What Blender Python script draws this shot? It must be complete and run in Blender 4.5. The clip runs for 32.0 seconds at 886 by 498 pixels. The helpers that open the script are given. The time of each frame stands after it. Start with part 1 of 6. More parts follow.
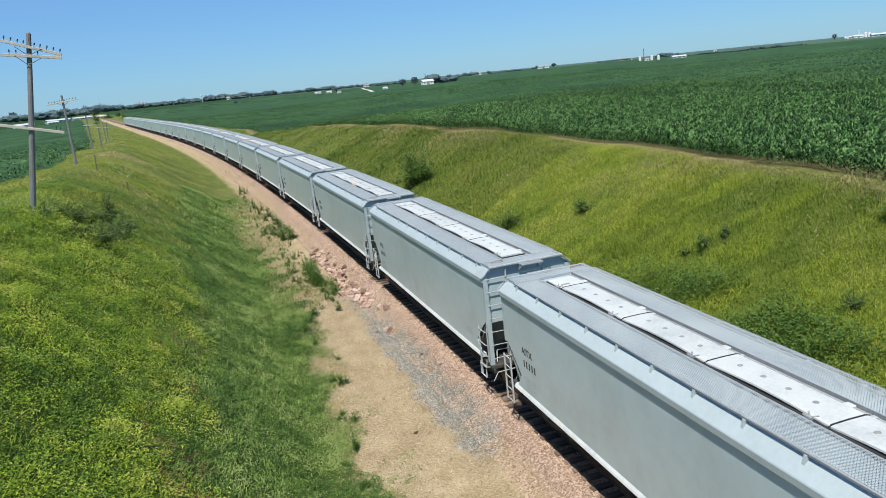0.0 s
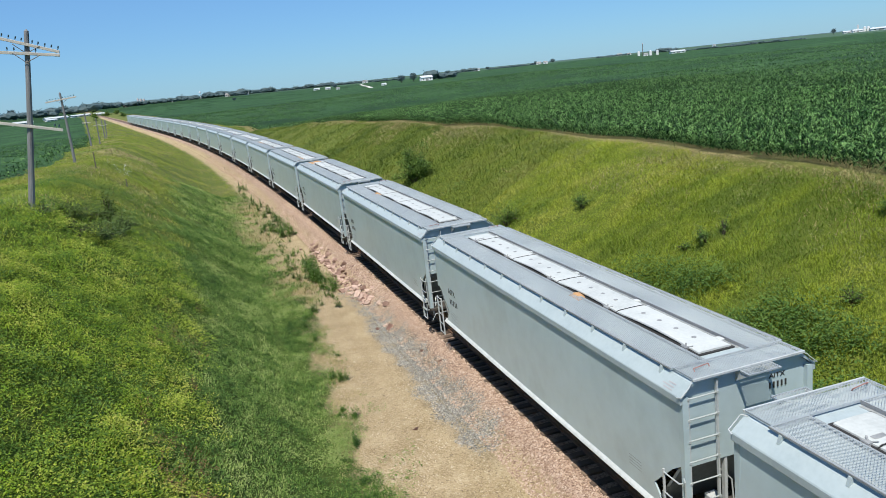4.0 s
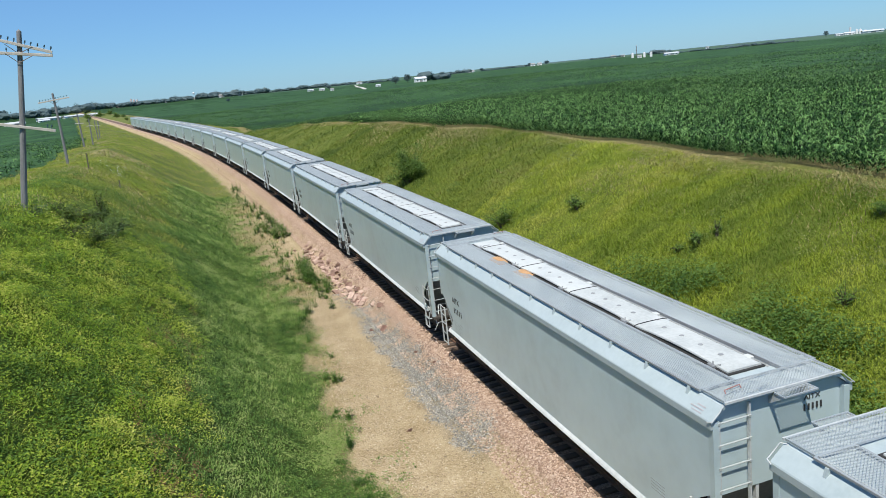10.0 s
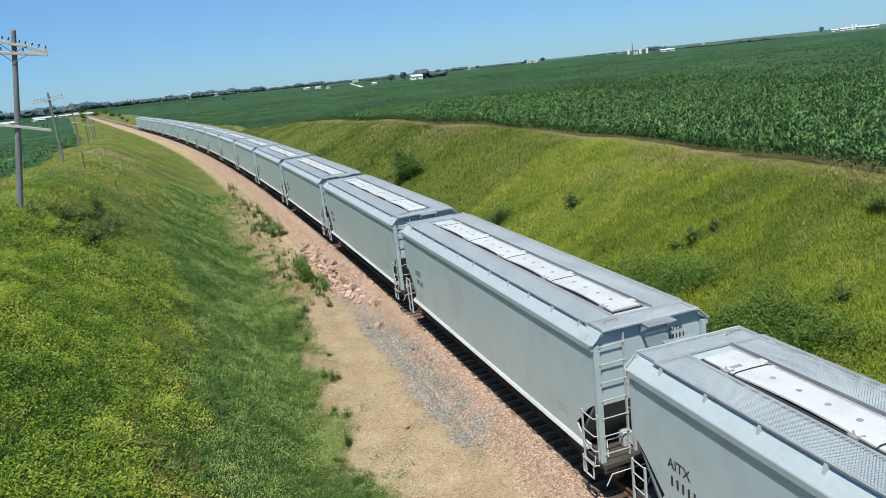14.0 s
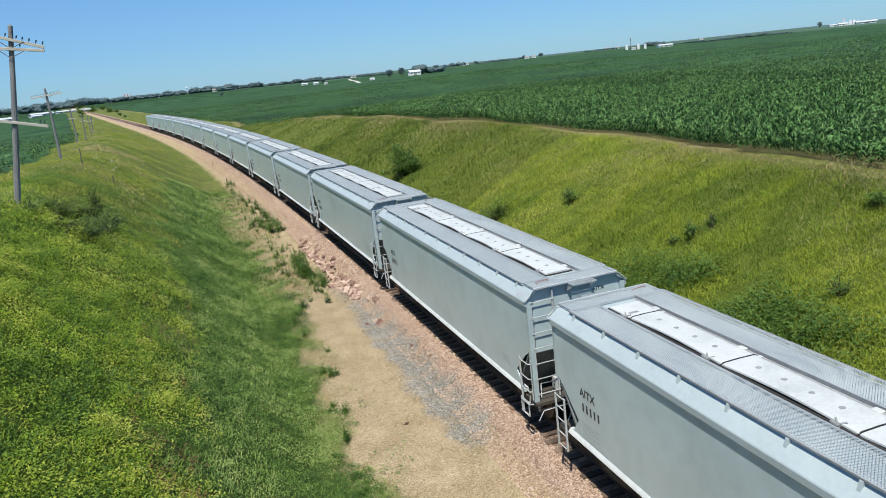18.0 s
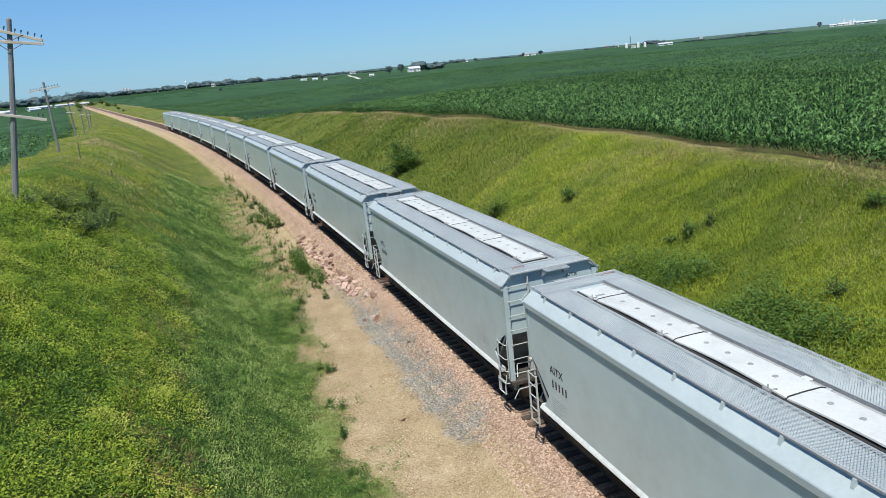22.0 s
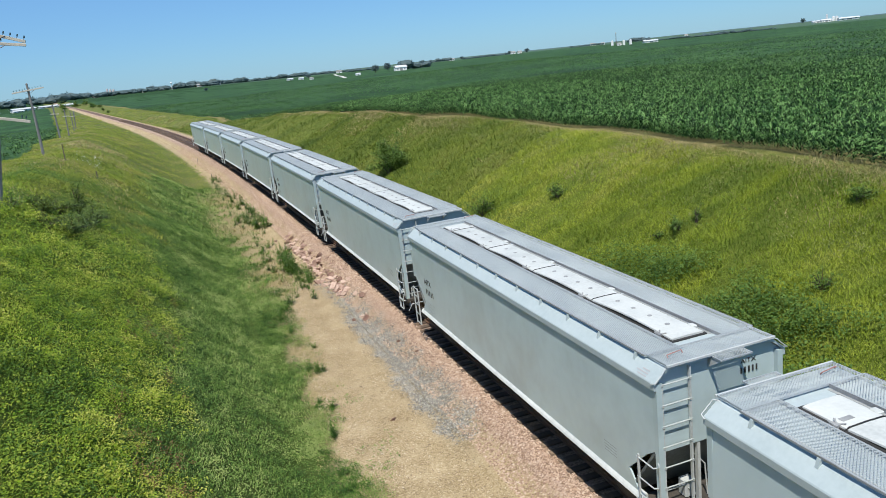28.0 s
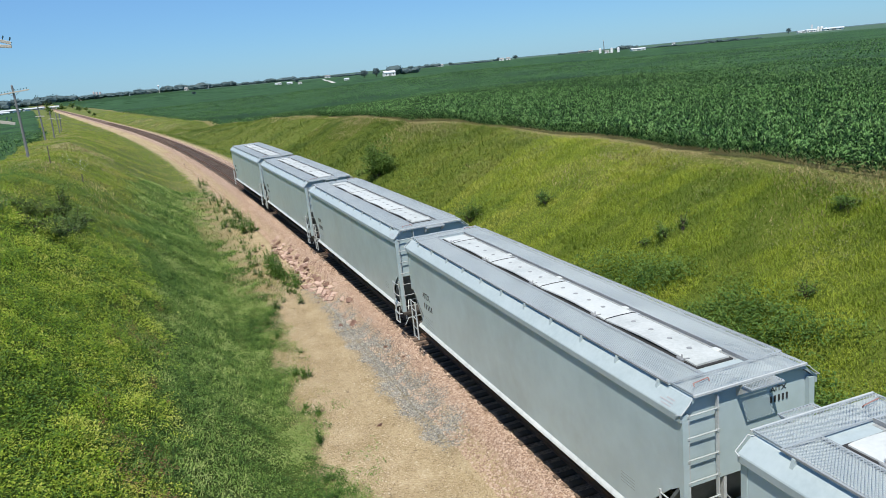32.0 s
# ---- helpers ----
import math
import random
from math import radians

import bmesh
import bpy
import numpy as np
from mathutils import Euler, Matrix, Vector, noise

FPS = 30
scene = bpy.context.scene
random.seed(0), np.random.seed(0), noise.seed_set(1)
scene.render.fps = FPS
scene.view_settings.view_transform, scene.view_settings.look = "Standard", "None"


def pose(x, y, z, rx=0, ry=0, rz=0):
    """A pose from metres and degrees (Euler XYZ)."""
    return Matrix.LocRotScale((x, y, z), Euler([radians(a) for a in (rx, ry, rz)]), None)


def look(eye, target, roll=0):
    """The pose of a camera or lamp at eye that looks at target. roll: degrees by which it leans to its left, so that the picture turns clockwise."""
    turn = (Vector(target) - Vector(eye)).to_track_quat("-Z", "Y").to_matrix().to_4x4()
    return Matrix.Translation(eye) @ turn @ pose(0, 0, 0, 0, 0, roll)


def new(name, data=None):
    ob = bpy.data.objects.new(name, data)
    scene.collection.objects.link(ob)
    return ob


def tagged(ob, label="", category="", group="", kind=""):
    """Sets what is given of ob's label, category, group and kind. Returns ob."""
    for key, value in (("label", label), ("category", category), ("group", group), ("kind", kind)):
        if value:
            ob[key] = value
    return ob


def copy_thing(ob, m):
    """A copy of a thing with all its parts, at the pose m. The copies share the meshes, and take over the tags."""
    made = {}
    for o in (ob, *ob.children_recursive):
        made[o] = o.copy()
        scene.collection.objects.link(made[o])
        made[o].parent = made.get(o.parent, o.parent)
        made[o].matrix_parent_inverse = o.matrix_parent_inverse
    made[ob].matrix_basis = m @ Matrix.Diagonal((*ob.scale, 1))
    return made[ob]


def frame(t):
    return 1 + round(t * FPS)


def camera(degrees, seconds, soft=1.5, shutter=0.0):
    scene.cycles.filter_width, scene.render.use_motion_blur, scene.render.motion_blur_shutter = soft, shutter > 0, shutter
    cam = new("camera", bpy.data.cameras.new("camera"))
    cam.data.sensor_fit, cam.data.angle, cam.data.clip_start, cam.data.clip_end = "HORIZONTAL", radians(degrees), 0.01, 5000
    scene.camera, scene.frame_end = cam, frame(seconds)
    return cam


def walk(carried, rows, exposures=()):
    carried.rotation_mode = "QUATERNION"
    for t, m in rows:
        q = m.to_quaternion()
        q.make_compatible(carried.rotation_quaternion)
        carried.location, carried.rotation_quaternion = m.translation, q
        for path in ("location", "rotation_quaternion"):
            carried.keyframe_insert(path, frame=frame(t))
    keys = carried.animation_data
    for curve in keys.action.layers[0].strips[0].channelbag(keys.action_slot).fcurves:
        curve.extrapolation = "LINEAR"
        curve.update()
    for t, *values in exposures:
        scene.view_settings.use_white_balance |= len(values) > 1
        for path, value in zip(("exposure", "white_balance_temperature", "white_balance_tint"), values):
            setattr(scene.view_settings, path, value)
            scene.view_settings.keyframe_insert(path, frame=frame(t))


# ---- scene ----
cam = camera(60.8, 32.0, soft=0.65)
EYE = Vector((0.0, 0.0, 11.02))


def view(yaw, pitch, roll):
    """The carried camera: it stands in one spot and only turns; degrees, yaw to the right."""
    a, b = radians(yaw), radians(pitch)
    way = Vector((math.sin(a) * math.cos(b), math.cos(a) * math.cos(b), math.sin(b)))
    return look(EYE, EYE + way, roll)


walk(cam, [
    (0.0, view(0.02, -12.92, -5.65)),
    (0.5, view(0.04, -12.93, -5.61)),
    (1.0, view(0.06, -12.96, -5.57)),
    (1.5, view(0.08, -13.02, -5.55)),
    (2.0, view(0.08, -13.08, -5.59)),
    (2.5, view(0.06, -13.14, -5.67)),
    (3.0, view(0.05, -13.17, -5.76)),
    (3.5, view(0.04, -13.20, -5.83)),
    (5.5, view(0.02, -13.22, -5.93)),
    (6.0, view(0.04, -13.22, -5.89)),
    (6.5, view(0.08, -13.20, -5.86)),
    (7.0, view(0.13, -13.18, -5.82)),
    (7.5, view(0.19, -13.15, -5.77)),
    (8.0, view(0.26, -13.13, -5.73)),
    (8.5, view(0.32, -13.12, -5.71)),
    (9.0, view(0.39, -13.13, -5.70)),
    (9.5, view(0.45, -13.14, -5.70)),
    (10.0, view(0.50, -13.16, -5.74)),
    (10.5, view(0.55, -13.19, -5.78)),
    (11.0, view(0.61, -13.21, -5.82)),
    (11.5, view(0.66, -13.23, -5.87)),
    (12.0, view(0.68, -13.27, -5.93)),
    (12.5, view(0.68, -13.31, -5.97)),
    (13.0, view(0.68, -13.34, -5.99)),
    (13.5, view(0.70, -13.35, -6.00)),
    (14.0, view(0.71, -13.36, -6.01)),
    (14.5, view(0.72, -13.36, -6.02)),
    (16.5, view(0.76, -13.59, -5.96)),
    (17.0, view(0.83, -13.65, -5.99)),
    (17.5, view(0.86, -13.68, -6.03)),
    (18.0, view(0.81, -13.69, -6.05)),
    (18.5, view(0.70, -13.71, -6.03)),
    (19.0, view(0.62, -13.76, -5.94)),
    (19.5, view(0.62, -13.82, -5.82)),
    (20.0, view(0.71, -13.88, -5.69)),
    (20.5, view(0.83, -13.93, -5.61)),
    (21.0, view(0.91, -13.95, -5.59)),
    (21.5, view(0.94, -13.95, -5.59)),
    (22.0, view(0.93, -13.94, -5.58)),
    (22.5, view(0.92, -13.93, -5.56)),
    (23.0, view(0.95, -13.91, -5.53)),
    (23.5, view(1.02, -13.89, -5.50)),
    (24.0, view(1.12, -13.86, -5.48)),
    (24.5, view(1.22, -13.82, -5.47)),
    (25.0, view(1.29, -13.78, -5.49)),
    (25.5, view(1.32, -13.74, -5.53)),
    (27.5, view(1.67, -14.11, -5.97)),
    (28.0, view(1.82, -14.13, -5.96)),
    (28.5, view(1.95, -14.12, -5.95)),
    (29.0, view(2.04, -14.08, -5.92)),
    (29.5, view(2.10, -14.01, -5.86)),
    (30.0, view(2.15, -13.91, -5.79)),
    (30.5, view(2.22, -13.81, -5.73)),
    (31.0, view(2.34, -13.75, -5.66)),
    (31.5, view(2.54, -13.74, -5.53)),
    (32.0, view(2.83, -13.80, -5.38)),
])

# ---- light: high summer sun from behind the camera, clear sky ----
SUN = Vector((-0.14, -0.52, 1.0)).normalized()
world = bpy.data.worlds.new("sky")
scene.world = world
world.use_nodes = True
wn = world.node_tree.nodes
sky = wn.new("ShaderNodeTexSky")
sky.sky_type = "NISHITA"
sky.sun_disc = False
sky.sun_elevation = math.asin(SUN.z)
sky.sun_rotation = math.atan2(SUN.x, SUN.y)
sky.air_density, sky.dust_density, sky.ozone_density = 1.0, 0.1, 2.2
wn["Background"].inputs["Strength"].default_value = 0.083
tint = wn.new("ShaderNodeMix")
tint.data_type, tint.blend_type = "RGBA", "MULTIPLY"
tint.inputs[0].default_value = 1.0
tint.inputs[7].default_value = (0.49, 0.86, 1.31, 1)
world.node_tree.links.new(sky.outputs[0], tint.inputs[6])
# summer haze evens the clear sky out
haze = wn.new("ShaderNodeMix")
haze.data_type = "RGBA"
haze.inputs[0].default_value = 0.35
haze.inputs[7].default_value = (2.8, 5.2, 8.5, 1)
world.node_tree.links.new(tint.outputs[2], haze.inputs[6])
world.node_tree.links.new(haze.outputs[2], wn["Background"].inputs["Color"])
lamp = bpy.data.lights.new("sun", "SUN")
lamp.energy, lamp.angle, lamp.color = 5.3, radians(0.55), (1.0, 0.94, 0.82)
sun = new("sun", lamp)
sun.matrix_world = look(SUN * 300, (0, 0, 0))
scene.view_settings.exposure = 0.15


# ---- plan: the track's line and the lie of the land ----
# s runs along the track away from the camera, w is the distance to the left of the track
STEP = 1.0
S0, S1 = -520, 2600
_s = np.arange(S0, S1 + 1, STEP)
_k = np.where((_s > 0) & (_s < 309), np.minimum(-0.000769 + 4.84e-7 * _s + 6.52e-9 * _s ** 2, 0), 0)
_h = np.cumsum(_k) * STEP
_h = _h - _h[_s == 0] - 0.2764
_x = np.cumsum(np.sin(_h)) * STEP
_y = np.cumsum(np.cos(_h)) * STEP
_x = _x - _x[_s == 0] + 10.18
_y = _y - _y[_s == 0]
FAR = float(_h[-1])
UD = np.array([math.sin(FAR), math.cos(FAR)])
WD = np.array([-math.cos(FAR), math.sin(FAR)])
_u = _x * UD[0] + _y * UD[1]
_v = _x * WD[0] + _y * WD[1]
CANT = 0.012


def ss(a, b, x):
    t = np.clip((np.asarray(x, float) - a) / (b - a), 0, 1)
    return t * t * (3 - 2 * t)


def rail_z(s):
    s = np.clip(s, 0, 234)
    return 0.00192 * s - 4.1e-6 * s * s


def on_track(s):
    """Place and heading of the track's centre at s."""
    return np.interp(s, _s, _x), np.interp(s, _s, _y), rail_z(s), np.interp(s, _s, _h)


def plan(u, w):
    """From the land's own coordinates to x, y."""
    fade = 1 - ss(60, 1200, np.abs(w))
    v = w + np.interp(u, _u, _v) * fade
    return u * UD[0] + v * WD[0], u * UD[1] + v * WD[1]


def unplan(x, y):
    u = x * UD[0] + y * UD[1]
    v = x * WD[0] + y * WD[1]
    w = v - np.interp(u, _u, _v)
    for _ in range(6):
        w = v - np.interp(u, _u, _v) * (1 - ss(60, 1200, np.abs(w)))
    return u, w


def curve(x, *pairs):
    return np.interp(x, [p[0] for p in pairs], [p[1] for p in pairs])


def ground_z(u, w):
    """Height of the land: a shallow cutting with the track in it, fields on both sides."""
    u, w = np.broadcast_arrays(np.asarray(u, float), np.asarray(w, float))
    rail = rail_z(u + 4.2)
    left_top = curve(u, (-400, 5.5), (-40, 7.0), (35, 7.1), (77, 6.1), (120, 5.0), (163, 3.7), (206, 2.6), (300, 1.0), (420, 0.2))
    left_crest = curve(u, (0, 17.5), (60, 18), (200, 17), (400, 14))
    right_top = curve(u, (-400, 4.5), (100, 4.5), (135, 3.6), (165, 2.4), (200, 0.6), (260, 0.1), (400, 0.2))
    right_crest = curve(u, (100, 19.5), (160, 21), (200, 22), (260, 15), (400, 12))
    bed = -0.25 - w * CANT * (np.abs(w) < 1.9) - np.where(w > 1.9, CANT * 1.9, 0) + np.where(w < -1.9, CANT * 1.9, 0)
    bed = bed - 0.61 * ss(1.75, 2.75, np.abs(w))
    toe = curve(u, (20, 9.0), (45, 8.5), (80, 7.5), (150, 6.5))
    k = ss(0, 1, (w - toe * 0.78) / (left_crest - toe * 0.78))
    lin = np.clip((w - toe * 0.9) / (left_crest - toe * 0.9), 0, 1)
    rise = 0.45 * k + 0.55 * lin
    z_left = -0.95 + (left_top + 0.95) * rise
    left_field = curve(u, (-400, 3.0), (60, 3.5), (200, 1.5), (500, -1.5))
    beyond = ss(0, 1, (w - left_crest - 2) / 90)
    z_left = np.where(w > left_crest, left_top + (left_field - left_top) * beyond, z_left)
    dip = 0.35 * ss(5, 7, -w) * (1 - ss(8, 11, -w))
    kr = ss(0, 1, (-w - 6.5) / (right_crest - 6.5))
    lr = np.clip((-w - 7.5) / (right_crest - 7.5), 0, 1)
    z_right = -0.9 - dip + (right_top + 0.9) * (0.5 * kr + 0.5 * lr)
    far_right = curve(u, (0, 4.5), (300, 4.2), (900, 2.5), (3000, 2.0))
    z_right = np.where(-w > right_crest, right_top + (far_right - right_top) * ss(0, 1, (-w - right_crest) / 260), z_right)
    # the dry draw that comes in from the field
    draw = np.exp(-((u - 222 - 0.25 * (-w - 20)) / 10.0) ** 2) * ss(9, 16, -w) * (1 - ss(60, 160, -w))
    z_right = z_right - 1.6 * draw
    z = np.where(w > 3.0, z_left, np.where(w < -3.0, z_right, bed))
    side = rail * (1 - ss(15, 80, np.abs(w)))
    rough = ss(5.5, 9, np.abs(w)) * (1 - ss(300, 600, np.abs(w)))
    bumps = 0.16 * np.sin(u * 0.31 + 0.7 * w) * np.sin(0.43 * w - 0.11 * u) + 0.22 * np.sin(u * 0.083 + 1.3) * np.sin(w * 0.19 + 0.4)
    rolls = (4.0 * np.sin(u * 0.0031 + 0.8) * np.sin(w * 0.0023 + 0.5) - 1.0) * ss(500, 1800, np.hypot(u, w))
    return z + side + rough * bumps + rolls * 0.5


def land(x, y):
    u, w = unplan(x, y)
    return ground_z(u, w)


# ---- materials ----


def node(nt, kind, **vals):
    n = nt.nodes.new(kind)
    for k, v in vals.items():
        n.inputs[k.replace("_", " ")].default_value = v
    return n


def ramp(nt, fac, stops):
    r = nt.nodes.new("ShaderNodeValToRGB")
    el = r.color_ramp.elements
    while len(el) < len(stops):
        el.new(0.5)
    for e, (p, c) in zip(el, stops):
        e.position, e.color = p, (*c, 1)
    nt.links.new(fac, r.inputs["Fac"])
    return r.outputs["Color"]


def mixc(nt, fac, a, b, mode="MIX"):
    m = nt.nodes.new("ShaderNodeMix")
    m.data_type, m.blend_type = "RGBA", mode
    for sock, v in ((m.inputs[0], fac), (m.inputs[6], a), (m.inputs[7], b)):
        if hasattr(v, "is_output"):
            nt.links.new(v, sock)
        elif isinstance(v, (int, float)):
            sock.default_value = v
        else:
            sock.default_value = (*v, 1)
    return m.outputs[2]


def calc(nt, op, a, b=0.0, c=0.0):
    m = nt.nodes.new("ShaderNodeMath")
    m.operation = op
    for sock, v in zip(m.inputs, (a, b, c)):
        if hasattr(v, "is_output"):
            nt.links.new(v, sock)
        else:
            sock.default_value = v
    return m.outputs[0]


def noise_at(nt, coord, scale, detail=4.0, rough=0.55):
    n = node(nt, "ShaderNodeTexNoise", Scale=scale, Detail=detail, Roughness=rough)
    nt.links.new(coord, n.inputs["Vector"])
    return n.outputs["Fac"]


def blank(name):
    m = bpy.data.materials.new(name)
    m.use_nodes = True
    nt = m.node_tree
    return m, nt, nt.nodes["Principled BSDF"]


def surface(name, stops, fine=20.0, coarse=1.5, rough=0.7, metal=0.0, bump=0.15, coat=0.0, object_space=True, random=0.0, stretch=None):
    """Two scales of mottling over a ramp of colours, relief and uneven gloss."""
    m, nt, bsdf = blank(name)
    tc = nt.nodes.new("ShaderNodeTexCoord")
    co = tc.outputs["Object"] if object_space else nt.nodes.new("ShaderNodeNewGeometry").outputs["Position"]
    if stretch:
        mp = nt.nodes.new("ShaderNodeMapping")
        mp.inputs["Scale"].default_value = stretch
        nt.links.new(co, mp.inputs["Vector"])
        co = mp.outputs[0]
    a, b = noise_at(nt, co, fine), noise_at(nt, co, coarse)
    f = calc(nt, "ADD", calc(nt, "MULTIPLY", a, 0.45), calc(nt, "MULTIPLY", b, 0.55))
    if random:
        info = nt.nodes.new("ShaderNodeObjectInfo")
        f = calc(nt, "ADD", f, calc(nt, "MULTIPLY", calc(nt, "SUBTRACT", info.outputs["Random"], 0.5), random))
    n = len(stops)
    nt.links.new(ramp(nt, f, [(0.3 + 0.4 * i / max(1, n - 1), c) for i, c in enumerate(stops)]), bsdf.inputs["Base Color"])
    r = calc(nt, "ADD", calc(nt, "MULTIPLY", b, 0.25), rough - 0.125)
    nt.links.new(r, bsdf.inputs["Roughness"])
    bsdf.inputs["Metallic"].default_value = metal
    if bump:
        bp = node(nt, "ShaderNodeBump", Strength=bump, Distance=0.02)
        nt.links.new(a, bp.inputs["Height"])
        nt.links.new(bp.outputs[0], bsdf.inputs["Normal"])
    return m


def scuffed(m, colour, scale, amount):
    """Large faint scuffs and dirt over a paint."""
    nt = m.node_tree
    bsdf = nt.nodes["Principled BSDF"]
    old = bsdf.inputs["Base Color"].links[0].from_socket
    tc = nt.nodes.new("ShaderNodeTexCoord")
    info = nt.nodes.new("ShaderNodeObjectInfo")
    shift = nt.nodes.new("ShaderNodeVectorMath")
    nt.links.new(tc.outputs["Object"], shift.inputs[0])
    nt.links.new(calc(nt, "MULTIPLY", info.outputs["Random"], 90.0), shift.inputs[1])
    n = noise_at(nt, shift.outputs[0], scale, 6, 0.65)
    rng_ = node(nt, "ShaderNodeMapRange", From_Min=0.52, From_Max=0.75, To_Max=amount)
    nt.links.new(n, rng_.inputs["Value"])
    nt.links.new(mixc(nt, rng_.outputs[0], old, colour), bsdf.inputs["Base Color"])
    return m


def leafy(name, stops, patch_scale=0.12, rough=0.55, trans=0.25, island=0.34, drift=1.0, spec=0.25, fleck=0.5, swathe=None):
    """Leaves and blades: each one has its own tint, drifting in patches over the ground; light comes through."""
    m, nt, bsdf = blank(name)
    geo = nt.nodes.new("ShaderNodeNewGeometry")
    where = geo.outputs["Position"]
    if swathe:
        mp = nt.nodes.new("ShaderNodeMapping")
        mp.inputs["Rotation"].default_value = (0, 0, radians(swathe))
        mp.inputs["Scale"].default_value = (0.4, 1.3, 0.6)
        nt.links.new(where, mp.inputs["Vector"])
        where = mp.outputs[0]
    big = noise_at(nt, where, patch_scale, 3.0)
    mid = noise_at(nt, where, patch_scale * 5, 2.0)
    f = calc(nt, "ADD", calc(nt, "MULTIPLY", geo.outputs["Random Per Island"], island), calc(nt, "ADD", calc(nt, "MULTIPLY", big, 1.15 * drift), calc(nt, "MULTIPLY", mid, fleck * drift)))
    f = calc(nt, "SUBTRACT", f, 0.5 * island + (0.575 + 0.5 * fleck) * drift - 0.5)
    n = len(stops)
    col = ramp(nt, f, [(0.2 + 0.6 * i / max(1, n - 1), c) for i, c in enumerate(stops)])
    nt.links.new(col, bsdf.inputs["Base Color"])
    bsdf.inputs["Roughness"].default_value = rough
    bsdf.inputs["Specular IOR Level"].default_value = spec
    tr = nt.nodes.new("ShaderNodeBsdfTranslucent")
    nt.links.new(col, tr.inputs["Color"])
    mx = nt.nodes.new("ShaderNodeMixShader")
    mx.inputs[0].default_value = trans
    nt.links.new(bsdf.outputs[0], mx.inputs[1])
    nt.links.new(tr.outputs[0], mx.inputs[2])
    nt.links.new(mx.outputs[0], nt.nodes["Material Output"].inputs["Surface"])
    return m


M = {}
M["car"] = surface("car_paint", [(0.34, 0.432, 0.464), (0.405, 0.507, 0.54), (0.447, 0.55, 0.585)], fine=1.6, coarse=0.35, rough=0.36, bump=0.0, random=0.12)
M["side"] = surface("side_paint", [(0.37, 0.465, 0.502), (0.437, 0.543, 0.582), (0.48, 0.59, 0.632)], fine=1.6, coarse=0.35, rough=0.36, bump=0.0, random=0.12)
for key in ("side", "car"):
    # a clear coat over slightly buckled sheet
    nt = M[key].node_tree
    bsdf = nt.nodes["Principled BSDF"]
    bsdf.inputs["Coat Weight"].default_value, bsdf.inputs["Coat Roughness"].default_value, bsdf.inputs["Coat IOR"].default_value = 0.45, 0.28, 1.5
    buckle = node(nt, "ShaderNodeBump", Strength=0.35, Distance=0.03)
    nt.links.new(noise_at(nt, nt.nodes.new("ShaderNodeTexCoord").outputs["Object"], 0.9, 2.0), buckle.inputs["Height"])
    nt.links.new(buckle.outputs[0], bsdf.inputs["Normal"])
    nt.links.new(buckle.outputs[0], bsdf.inputs["Coat Normal"])
scuffed(M["side"], (0.24, 0.25, 0.25), 0.45, 0.28)
scuffed(M["car"], (0.24, 0.25, 0.25), 0.45, 0.28)
M["sill"] = surface("pale_sill_paint", [(0.40, 0.43, 0.43), (0.52, 0.55, 0.55), (0.60, 0.63, 0.63)], fine=6, coarse=0.8, rough=0.4, bump=0.03)
M["roof"] = surface("roof_paint", [(0.315, 0.38, 0.40), (0.37, 0.438, 0.459), (0.41, 0.48, 0.502)], fine=9, coarse=0.7, rough=0.45, bump=0.04, random=0.1)
M["hatch"] = surface("hatch_white", [(0.40, 0.425, 0.415), (0.50, 0.525, 0.515), (0.56, 0.585, 0.57)], fine=12, coarse=1.3, rough=0.55, bump=0.05, random=0.15)
M["rust_red"] = surface("rust_red_bar", [(0.20, 0.10, 0.085), (0.30, 0.16, 0.14), (0.36, 0.24, 0.22)], fine=20, coarse=3, rough=0.7)
M["grate"] = surface("galvanised_grating", [(0.25, 0.29, 0.315), (0.30, 0.34, 0.365), (0.36, 0.40, 0.425)], fine=25, coarse=0.6, rough=0.5, bump=0.05)
M["galv"] = surface("galvanised_steel", [(0.34, 0.38, 0.385), (0.435, 0.475, 0.48), (0.515, 0.555, 0.56)], fine=25, coarse=3, rough=0.38, metal=0.15, bump=0.05)
M["fitting"] = surface("grey_fittings", [(0.33, 0.36, 0.37), (0.44, 0.47, 0.48), (0.5, 0.53, 0.54)], fine=20, coarse=3, rough=0.5, bump=0.05)
M["dark"] = surface("grimy_running_gear", [(0.03, 0.028, 0.026), (0.055, 0.05, 0.045), (0.09, 0.075, 0.06)], fine=30, coarse=4, rough=0.75, bump=0.2)
# Wagon grey darkened: the deep shade on the slope sheets is put into it.
M["shaded_paint"] = surface("shade_dark_grey_paint", [(0.085, 0.10, 0.105), (0.125, 0.145, 0.15), (0.17, 0.19, 0.195)], fine=12, coarse=1.5, rough=0.6, bump=0.05)
M["strip_grey"] = surface("roof_strip_grey", [(0.22, 0.24, 0.245), (0.3, 0.32, 0.325), (0.38, 0.40, 0.405)], fine=14, coarse=1.1, rough=0.8, bump=0.1)
M["rubber"] = surface("black_gasket", [(0.02, 0.02, 0.02), (0.035, 0.035, 0.035)], rough=0.8, bump=0.05)
M["wheel"] = surface("worn_wheel_steel", [(0.12, 0.08, 0.06), (0.2, 0.14, 0.1), (0.3, 0.28, 0.26)], fine=18, coarse=3, rough=0.6, metal=0.5)
M["ink"] = surface("black_stencil", [(0.02, 0.02, 0.022), (0.045, 0.045, 0.05)], rough=0.6, bump=0)
M["ink_pale"] = surface("faded_stencil", [(0.29, 0.345, 0.365), (0.325, 0.385, 0.405)], rough=0.5, bump=0)
